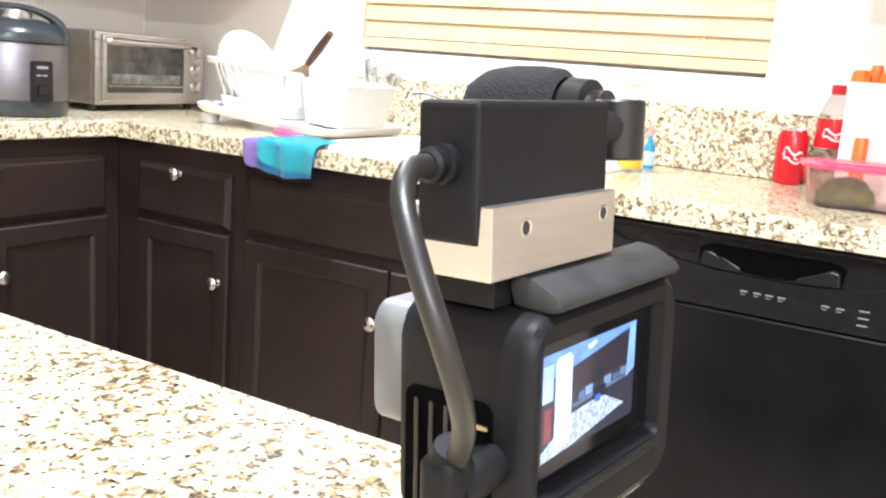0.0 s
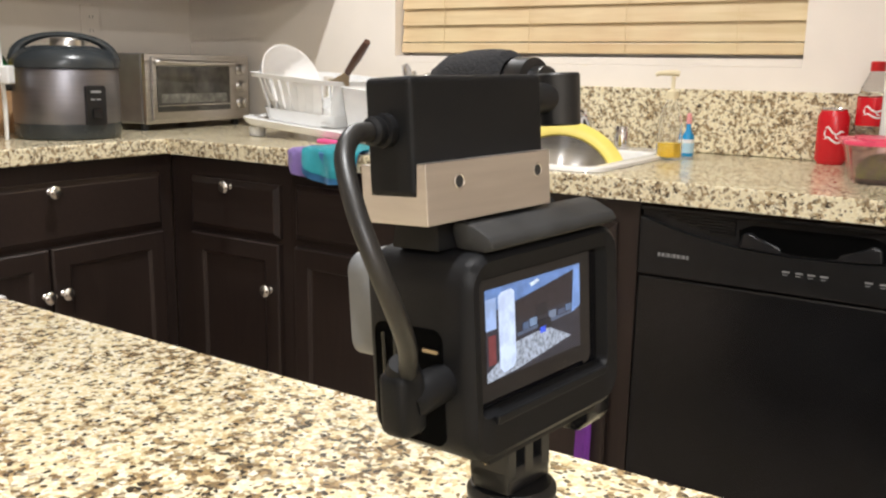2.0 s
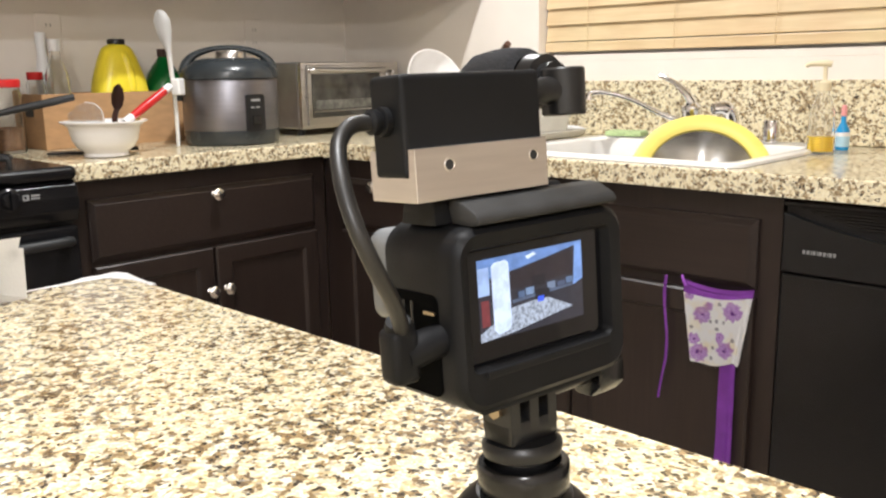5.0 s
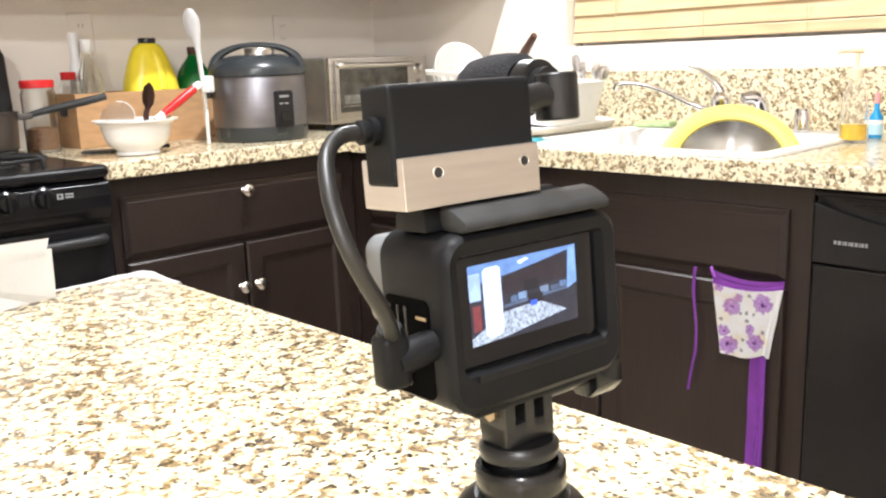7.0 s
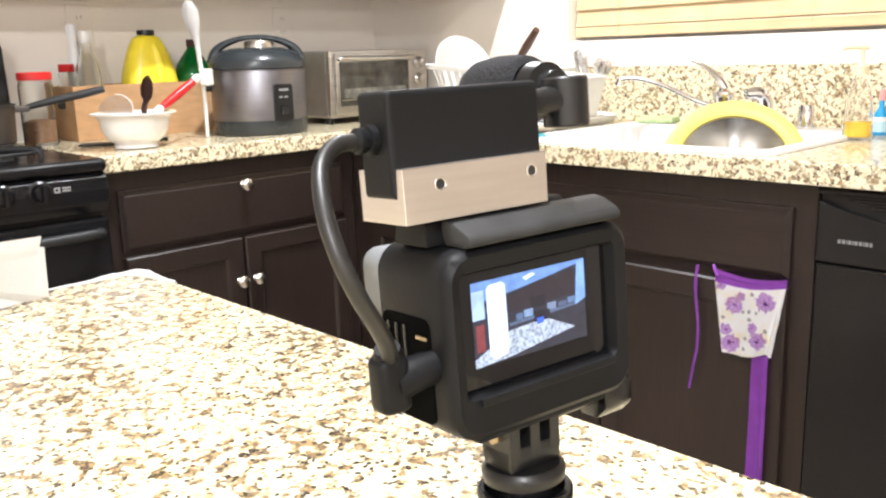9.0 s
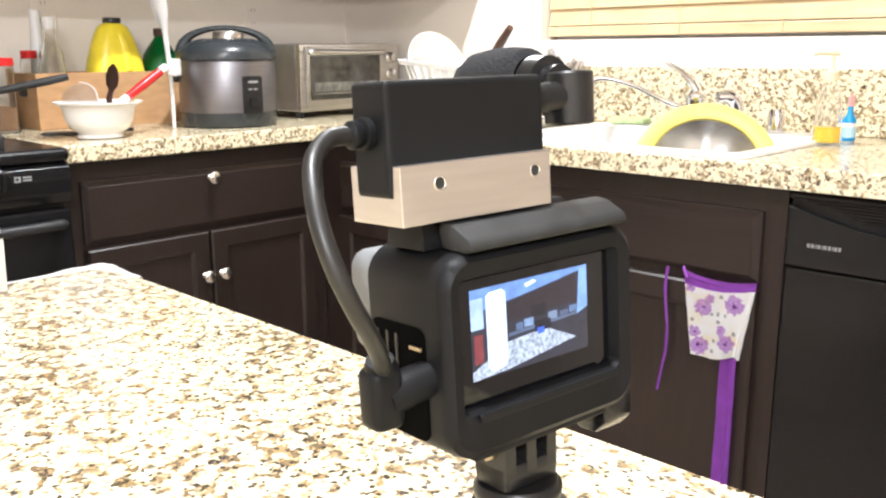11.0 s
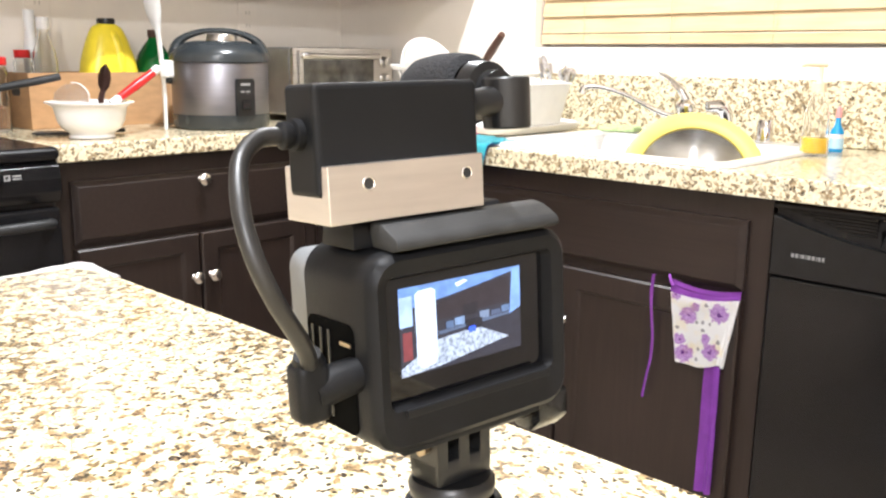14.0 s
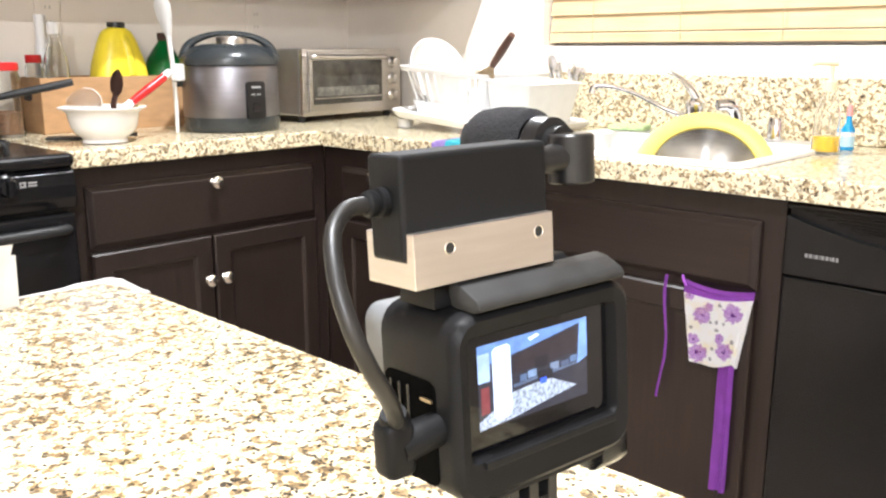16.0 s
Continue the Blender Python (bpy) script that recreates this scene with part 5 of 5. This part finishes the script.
part("front_leaf", leaf([(-0.928, 0.592, TOP + 0.001), (-0.880, 0.43, TOP + 0.001), (-0.893, 0.43, TOP + 0.064), (-0.9235, 0.6065, TOP + 0.057)]), PAPER, pp)
part("back_leaf", leaf([(-0.928, 0.608, TOP + 0.001), (-0.912, 0.43, TOP + 0.001), (-0.8950, 0.43, TOP + 0.063), (-0.9255, 0.6085, TOP + 0.047)]), PAPER, pp)

# crumpled white film caught along the island edge and round its corner
fm = bmesh.new()
rim_line = [(-0.955, 0.44 + 0.248 * k / 24, 1.0, 0.0) for k in range(24)]
rim_line += [(-0.935 - 0.020 * math.cos(radians(15 * k)), 0.688 + 0.020 * math.sin(radians(15 * k)), math.cos(radians(15 * k)), -math.sin(radians(15 * k))) for k in range(7)]
rim_line += [(-0.935 + 0.006 * k, 0.708, 0.0, -1.0) for k in range(1, 9)]
rows = []
for i, (x, y, ix, iy) in enumerate(rim_line):
    ruffle = noise.noise(Vector((i * 0.55, 0.3, 2.0)))
    near_corner = math.exp(-((i - 27) / 4.5) ** 2)
    w = max(0.0015, 0.0032 + 0.0030 * ruffle + 0.008 * near_corner * (0.8 + 0.6 * ruffle))
    lift = 0.0012 + 0.0022 * abs(noise.noise(Vector((i * 0.8, 4.1, 0.0)))) + 0.003 * near_corner
    rows.append([fm.verts.new((x + ix * d, y + iy * d, TOP + z)) for d, z in ((-0.0022, -0.010 - 0.004 * ruffle), (-0.0026, -0.002), (-0.0012, lift), (w * 0.5, lift * 0.8), (w, 0.0008))])
for a, b in zip(rows, rows[1:]):
    for k in range(4):
        fm.faces.new((a[k], b[k], b[k + 1], a[k + 1]))
bmesh.ops.solidify(fm, geom=list(fm.faces), thickness=0.0006)
tagged(part("plastic_film", fm, plain("white_film", (0.88, 0.87, 0.87), 0.45, vary=0.05, bump=0.15), smooth=True), "thin crumpled white film along the island edge", "film")

# ---- action camera on its stand ----
RUBBER = plain("black_rubber", (0.0062, 0.0063, 0.0070), 0.50, vary=0.22, scale=60, bump=0.08, fine=1800, spec=0.20)
CORD = plain("black_cable_sheath", (0.010, 0.0095, 0.009), 0.44, vary=0.2, scale=70, bump=0.05, fine=1500, spec=0.6)
LATCH = plain("greyish_black_rubber", (0.022, 0.022, 0.022), 0.62, vary=0.25, scale=90, bump=0.10, fine=1800, spec=0.35)
BOX_BLACK = plain("black_textured_plastic", (0.0072, 0.0074, 0.008), 0.55, vary=0.14, scale=50, bump=0.14, fine=2500, spec=0.20)
FOAM = plain("foam", (0.008, 0.008, 0.0095), 1.0, vary=0.3, scale=300, bump=0.6, fine=1400)
BRUSHED = plain("brushed_aluminium", (0.66, 0.62, 0.585), 0.34, 1.0, vary=0.06, scale=30, bump=0.06, stretch=(1, 1, 14))
GREY_BODY = plain("dark_grey_body", (0.13, 0.135, 0.14), 0.42, vary=0.1, scale=50, bump=0.05)
BRASS = plain("brass", (0.40, 0.32, 0.22), 0.35, 1.0, vary=0.08)
SCREEN = plain("screen_glass", (0.004, 0.004, 0.005), 0.05, vary=0.0, bump=0.0)
MM = 0.001
STAND = -0.0545


def glow(name, colour, strength, speckle=False):
    def build(nt, b, node, link):
        b.inputs["Base Color"].default_value = (0.01, 0.01, 0.01, 1)
        b.inputs["Roughness"].default_value = 0.1
        n = node("ShaderNodeTexNoise", Scale=900.0 if speckle else 260.0, Detail=3.0)
        link(coords(node, link), n.inputs["Vector"])
        r = ramp(node, [(0.35, tuple(c * (0.45 if speckle else 0.85) for c in colour)), (0.6, tuple(min(1, c * 1.12) for c in colour))])
        link(n.outputs["Fac"], r.inputs["Fac"])
        link(r.outputs["Color"], b.inputs["Emission Color"])
        b.inputs["Emission Strength"].default_value = strength
    return material(name, build)


ac = thing("action_camera", pose(-0.3068, 0.5151, 1.0794, -3.8, -0.7, 82.2), "black action camera in frame mount with microphone adapter", "camera")


def mbox(x0, x1, y0, y1, z0, z1, bevel=0.0, seg=2):
    return box(x0 * MM, x1 * MM, y0 * MM, y1 * MM, z0 * MM, z1 * MM, bevel * MM, seg)


def mm(points):
    return [tuple(c * MM for c in p) for p in points]


# frame housing: a rounded shell open at the back round the screen
def frame_ring(x0, x1, z0, z1, r, y):
    return [(x * MM, y * MM, z * MM) for x, z in rounded(x0, x1, z0, z1, r, 6)]


def loft(loops, close_first=True, close_last=True):
    bm = bmesh.new()
    vs = [[bm.verts.new(p) for p in lp] for lp in loops]
    for a, b in zip(vs, vs[1:]):
        for k in range(len(a)):
            bm.faces.new((a[k], a[(k + 1) % len(a)], b[(k + 1) % len(b)], b[k]))
    if close_first:
        bm.faces.new(vs[0][::-1])
    if close_last:
        bm.faces.new(vs[-1])
    return bm


part("frame_housing", loft([frame_ring(-10.0, 45.5, -56.0, -23.0, 2.0, -1.5), frame_ring(-11.0, 46.5, -57.0, -22.0, 2.5, -4.8), frame_ring(-14.0, 50.3, -66.3, -18.0, 7.0, -5.6), frame_ring(-15.6, 51.9, -68.0, -16.4, 8.0, -4.2), frame_ring(-16.0, 52.3, -68.4, -16.0, 8.2, -2.0), frame_ring(-16.0, 52.3, -68.4, -16.0, 8.2, 26.5), frame_ring(-15.0, 51.3, -67.4, -17.0, 7.6, 28.5), frame_ring(-12.0, 48.3, -64.4, -20.0, 6.0, 28.6)]), RUBBER, ac, "", True)
scr = part("screen", mbox(-9.7, 45.2, -1.75, -1.52, -55.7, -23.3), SCREEN, ac, "glossy black rear screen")
# the live picture on the screen: pale ceiling and column, dark cupboards, speckled worktop
DX, DZ, DW, DH = -5.3, -26.0, 42.0, 23.5


def patch(name, outline, colour, level, strength=1.0):
    bm = prism([((DX + u * DW) * MM, (DZ - v * DH) * MM) for u, v in outline], "y", (-1.80 - 0.03 * level) * MM, (-1.76 - 0.03 * level) * MM)
    return part(name, bm, glow(name, colour, strength, name == "display_worktop"), scr)


def span(u0, u1, v0, v1):
    return [(u0, v0), (u1, v0), (u1, v1), (u0, v1)]


patch("display_picture", span(0, 1, 0, 1), (0.022, 0.022, 0.034), 0)
patch("display_ceiling", [(0, 0), (1, 0), (1, 0.03), (0.62, 0.13), (0.36, 0.19), (0, 0.26)], (0.15, 0.26, 0.54), 1)
patch("display_lamp", [(0.44, 0.06), (0.52, 0.03), (0.55, 0.06), (0.46, 0.10)], (0.80, 0.88, 1.0), 2)
patch("display_wall", span(0, 0.10, 0.10, 0.44), (0.40, 0.52, 0.80), 2)
patch("display_red_patch", span(0.02, 0.09, 0.50, 0.82), (0.20, 0.035, 0.040), 2)
patch("display_corner", [(0.93, 0.02), (1, 0.0), (1, 0.50), (0.90, 0.56), (0.91, 0.40)], (0.22, 0.36, 0.70), 2)
patch("display_dark_cupboard", [(0.30, 0.24), (0.60, 0.15), (0.90, 0.10), (0.90, 0.40), (0.30, 0.44)], (0.020, 0.014, 0.020), 2)
patch("display_hood", span(0.50, 0.62, 0.33, 0.46), (0.008, 0.008, 0.014), 3)
for u0, u1, v0, v1, c in ((0.36, 0.42, 0.48, 0.56, (0.10, 0.15, 0.26)), (0.43, 0.51, 0.46, 0.55, (0.20, 0.28, 0.42)), (0.64, 0.72, 0.45, 0.54, (0.16, 0.20, 0.28)), (0.74, 0.82, 0.47, 0.53, (0.07, 0.09, 0.15)), (0.83, 0.90, 0.44, 0.52, (0.12, 0.18, 0.30))):
    patch("display_thing", span(u0, u1, v0, v1), c, 3)
patch("display_counter", [(0.30, 0.57), (0.90, 0.53), (0.90, 0.56), (0.30, 0.61)], (0.09, 0.12, 0.19), 2)
patch("display_worktop", [(0.0, 0.90), (0.30, 0.66), (0.62, 0.62), (0.89, 0.83), (0.30, 0.97), (0.0, 1.0)], (0.46, 0.50, 0.58), 3)
patch("display_dark_thing", span(0.52, 0.66, 0.52, 0.64), (0.010, 0.010, 0.016), 4)
patch("display_blue_dot", span(0.54, 0.60, 0.60, 0.67), (0.05, 0.12, 0.85), 5)
patch("display_column", [(0.12, 0.10), (0.15, 0.06), (0.25, 0.05), (0.28, 0.09), (0.285, 0.86), (0.25, 0.93), (0.16, 0.95), (0.125, 0.88)], (0.66, 0.74, 0.95), 4, 1.1)
part("lower_bar", mbox(-7.0, 44.0, -6.3, -5.3, -58.9, -56.6, 0.4), RUBBER, ac)
# grey camera body seen in front of the frame, with the lens window
part("camera_body", loft([frame_ring(-11.5, 47.8, -63.5, -20.5, 5.0, 28.0), frame_ring(-11.5, 47.8, -63.5, -20.5, 5.0, 29.6), frame_ring(-10.5, 46.8, -62.5, -21.5, 4.5, 30.4)]), GREY_BODY, ac, "", True)
lens = part("lens_window", loft([frame_ring(-15.0, 12.0, -46.5, -18.5, 5.0, 27.0), frame_ring(-15.0, 12.0, -46.5, -18.5, 5.0, 36.4), frame_ring(-14.0, 11.0, -45.5, -19.5, 4.5, 37.4)]), GREY_BODY, ac, "", True)
part("lens_glass", mbox(-12.4, 9.4, 37.3, 37.7, -44.0, -21.0, 0.15), SCREEN, lens)
part("lens_ring", lathe([(0.0075, 0), (0.009, 0), (0.009, 0.0006), (0.0075, 0.0006)], 28), GREY_BODY, lens, "", True, pose(-1.5 * MM, 37.7 * MM, -32.5 * MM, -90))
part("front_display", mbox(24.0, 42.0, 30.3, 30.8, -46.0, -27.0, 0.2), plain("front_lcd", (0.16, 0.15, 0.10), 0.2, vary=0.1), ac, "small olive front display")
# side door recess with the plug; a black plate stands for its shade
part("side_recess", prism([(y * MM, z * MM) for y, z in rounded(3.0, 26.0, -64.0, -34.5, 3.0)], "x", -16.35 * MM, -15.9 * MM), plain("cavity_shade", (0.0015, 0.0015, 0.0015), 0.85, vary=0.1, spec=0.04), ac, "black plate painted as the side bay's shade")
for k in range(3):
    part("side_rib", mbox(-16.9, -16.3, 14.0 + 4.0 * k, 15.2 + 4.0 * k, -61.0, -37.0, 0.25), BLACK_GLOSS, ac)
part("contact_strip", mbox(-16.9, -16.3, 4.0, 9.0, -40.2, -39.2, 0.1), BRASS, ac, "thin brass contact strip")
part("side_latch", mbox(51.5, 54.5, 2.0, 14.0, -33.0, -20.0, 1.2), BLACK_SATIN, ac)
# cap on top of the frame and the shoe
part("top_latch", prism([(y * MM, z * MM) for y, z in ((-7.0, -15.4), (-7.6, -14.0), (-6.4, -12.2), (-1.0, -9.4), (3.0, -8.6), (5.0, -9.2), (5.4, -11.0), (4.0, -15.7), (-5.0, -15.7))], "x", -8.5 * MM, 47.8 * MM, 0.9 * MM), LATCH, ac, "greyish black rubber latch bar", True)
part("mount_shoe", prism([(y * MM, z * MM) for y, z in ((5.6, -15.8), (5.6, -10.0), (7.4, -7.9), (18.0, -7.9), (20.4, -10.4), (21.6, -15.8))], "x", -13.0 * MM, 38.0 * MM, 0.6 * MM), RUBBER, ac, "", True)
# metal channel with two screw holes
ch = part("metal_channel", prism([(y * MM, z * MM) for y, z in ((0.0, -7.8), (0.0, 7.4), (3.0, 7.4), (3.0, -1.0), (19.0, -1.0), (19.0, 6.8), (22.3, 6.8), (22.3, -7.8))], "x", -25.75 * MM, 25.75 * MM, 0.25 * MM), BRUSHED, ac, "brushed aluminium channel with two screw holes")
# holes are not cut: black discs give their inner shade
for hx in (-13.5, 19.8):
    part("screw_hole", lathe([(0, -0.00012), (0.0014, -0.00012), (0.0015, 0.0001), (0, 0.0001)], 20), BLACK_MATT, ch, "", False, pose(hx * MM, 0, 2.2 * MM, 90))
    part("hole_rim", lathe([(0.0015, 0.0), (0.0018, 0.00018), (0.0021, 0.0), (0.0015, -0.0001)], 20), BRUSHED, ch, "", True, pose(hx * MM, -0.0001, 2.2 * MM, 90))
# adapter box
part("adapter_box", mbox(-26.6, 27.2, 3.1, 18.9, -0.9, 28.3, 1.5, 3), BOX_BLACK, ac, "matt black plastic adapter box")
part("port", mbox(27.1, 27.5, 8.0, 12.0, 0.0, 10.0, 0.15), BLACK_GLOSS, ac)
# cable with strain relief and elbow plug
part("strain_relief", lathe([(0.0, 0), (0.0042, 0), (0.0042, 0.002), (0.0031, 0.0024), (0.0036, 0.0032), (0.0036, 0.0052), (0.0027, 0.0060), (0, 0.0060)], 20), RUBBER, ac, "", True, pose(-27.0 * MM, 11 * MM, 15.5 * MM, 0, -90, 0))
part("cable", tube(mm([(-30, 11, 15.5), (-37, 9.5, 14.9), (-44.0, 5, 10.0), (-48.0, -2, 0.0), (-48.0, -7, -11.0), (-44.0, -8, -22.0), (-37.5, -5, -32.0), (-32.0, 0, -40.0), (-29.8, 4, -45.0)]), 2.35 * MM, 16, 8), CORD, ac, "thick black rubber cable", True)
part("cable_collar", tube(mm([(-30.6, 3.0, -40.2), (-29.6, 4.2, -43.2)]), [3.6 * MM, 4.6 * MM], 16), RUBBER, ac, "", True)
part("plug_stem", mbox(-34.6, -25.0, 0.0, 9.2, -59.0, -42.4, 2.6, 3), RUBBER, ac, "", True)
part("plug_arm", tube(mm([(-29.0, 4.6, -51.5), (-22.0, 4.2, -50.0), (-14.0, 3.6, -49.0)]), [5.2 * MM, 5.2 * MM, 4.8 * MM], 18), RUBBER, ac, "", True)
# microphone: arm, joint, collar, foam
part("mic_arm", tube(mm([(26.0, 11, 21.5), (33.0, 11, 21.5), (40.0, 11, 21.5)]), [4.4 * MM, 4.0 * MM, 5.0 * MM], 18), BLACK_SATIN, ac, "", True)
part("mic_joint", lathe([(0, 0), (0.0068, 0), (0.0074, 0.0006), (0.0074, 0.0150), (0.0068, 0.0156), (0, 0.0156)], 28), BLACK_SATIN, ac, "", True, pose(45.6 * MM, 11 * MM, 13.2 * MM))
part("mic_collar", lathe([(0, 0), (0.0062, 0), (0.0062, 0.004), (0.0090, 0.0045), (0.0095, 0.0105), (0.0080, 0.0125), (0, 0.0125)], 28), BLACK_SATIN, ac, "", True, pose(45.6 * MM, 14 * MM, 25.0 * MM, -90))
fm = lathe([(0.0090, 0.0), (0.0112, 0.002), (0.0120, 0.008), (0.0121, 0.017), (0.0114, 0.024), (0.0092, 0.029), (0.0050, 0.0325), (0, 0.0332)], 32)
for v in fm.verts:
    v.co *= 1 + 0.02 * noise.noise(v.co * 400)
part("foam_windshield", fm, FOAM, ac, "black foam windshield", True, pose(45.6 * MM, 26 * MM, 25.5 * MM, -90))
# mount fingers, thumb screw, pivot and stand
for fx in (9.0, 17.3, 25.6):
    part("mount_finger", prism([(y * MM, z * MM) for y, z in ((4.0, -68.3), (19.0, -68.3), (18.5, -84.0), (18.0, -88.0), (5.0, -88.0), (4.5, -84.0))], "x", fx * MM, (fx + 4.0) * MM, 0.4 * MM), BLACK_SATIN, ac)
ts = part("thumb_screw", tube(mm([(27.5, 11.5, -76.0), (40.0, 11.5, -75.0), (50.5, 11.5, -74.0)]), [2.4 * MM, 3.2 * MM, 4.2 * MM], 14), BLACK_SATIN, ac, "", True)
part("knob_wing", prism([(y * MM, z * MM) for y, z in ((3.5, -70.0), (8.0, -65.5), (15.0, -65.5), (19.5, -70.0), (19.5, -78.0), (15.0, -82.5), (8.0, -82.5), (3.5, -78.0))], "x", 50.3 * MM, 63.5 * MM, 1.2 * MM), BLACK_GLOSS, ts, "", True)
part("base_clip", prism([(x * MM, y * MM) for x, y in ((-8.0, -3.0), (44.0, -3.0), (46.0, 10.0), (40.0, 26.0), (-4.0, 26.0), (-8.0, 10.0))], "z", -70.6 * MM, -68.2 * MM, 0.5 * MM), RUBBER, ac, "", True)
part("brass_nut", lathe([(0, 0), (0.0036, 0), (0.0036, 0.003), (0, 0.003)], 6), BRASS, ac, "", False, pose(10.5 * MM, 11.5 * MM, -76.0 * MM, 0, -90, 0))
part("finger_block", mbox(9.0, 30.0, 4.5, 18.5, -88.5, -80.5, 1.2), BLACK_SATIN, ac, "", True)
part("pivot", lathe([(0, 0), (0.0110, 0), (0.0132, 0.0012), (0.0136, 0.0030), (0.0136, 0.0048), (0.0124, 0.0064), (0, 0.0066)], 32), BLACK_SATIN, ac, "", True, pose(19.5 * MM, 11.5 * MM, -94.8 * MM))
part("ball", lathe([(0, 0), (0.0095, 0.0), (0.0105, 0.003), (0.0100, 0.007), (0, 0.008)], 28), BLACK_GLOSS, ac, "", True, pose(19.5 * MM, 11.5 * MM, -102.0 * MM))
part("ball_cup", lathe([(0.0, 0.0), (0.0145, 0.0), (0.0154, 0.001), (0.0157, 0.0095), (0.0150, 0.0105), (0.0132, 0.0105), (0.0120, 0.005), (0, 0.004)], 36), BLACK_GLOSS, ac, "", True, pose(19.5 * MM, 11.5 * MM, -107.0 * MM))
part("stand_post", lathe([(0, STAND), (0.036, STAND), (0.037, STAND + 0.002), (0.036, STAND + 0.006), (0.031, -0.030), (0.026, -0.011), (0.0215, -0.005), (0.0165, -0.0005), (0, -0.0005)], 40), BLACK_SATIN, ac, "", True, pose(19.5 * MM, 11.5 * MM, -107.0 * MM, 6))

# the frame sits off centre under the adapter, and the mount and the stand below it
GROW = 1.06
ADAPTER = ("metal_channel", "adapter_box", "port", "strain_relief", "mic_arm", "mic_joint", "mic_collar", "foam_windshield")
MOUNT = ("mount_finger", "thumb_screw", "base_clip", "brass_nut", "finger_block", "pivot", "ball", "ball_cup", "stand_post")
CABLE = ("cable", "cable_collar", "plug_stem", "plug_arm")
for ob in list(ac.children):
    kind_of = ob.name.split(".")[0]
    if kind_of in MOUNT:
        ob.matrix_basis = Matrix.Translation((-0.0008, 0, -0.0032)) @ ob.matrix_basis
    elif kind_of in CABLE:
        ob.matrix_basis = Matrix.Translation((-0.0028, 0, 0)) @ ob.matrix_basis
    elif kind_of not in ADAPTER:
        hub = Matrix.Translation((-0.0160, 0, -0.0120))
        ob.matrix_basis = Matrix.Translation((-0.0028, 0, 0)) @ hub @ Matrix.Diagonal((GROW, GROW, GROW, 1)) @ hub.inverted() @ ob.matrix_basis

# ---- floor tiles ----
tile_me = None
for i in range(11):
    for j in range(11):
        x, y = WALL_X + 0.23 + 0.46 * i, Y0 + 0.23 + 0.46 * j
        if tile_me is None:
            t0 = part("floor_tile", box(-0.227, 0.227, -0.227, 0.227, -0.008, 0.0, 0.002, 1), FLOOR_TILE, floor, "", local=pose(x, y, 0))
            tile_me = t0.data
        else:
            t0 = new("floor_tile", tile_me)
            t0.parent = floor
            t0.matrix_basis = pose(x, y, 0)
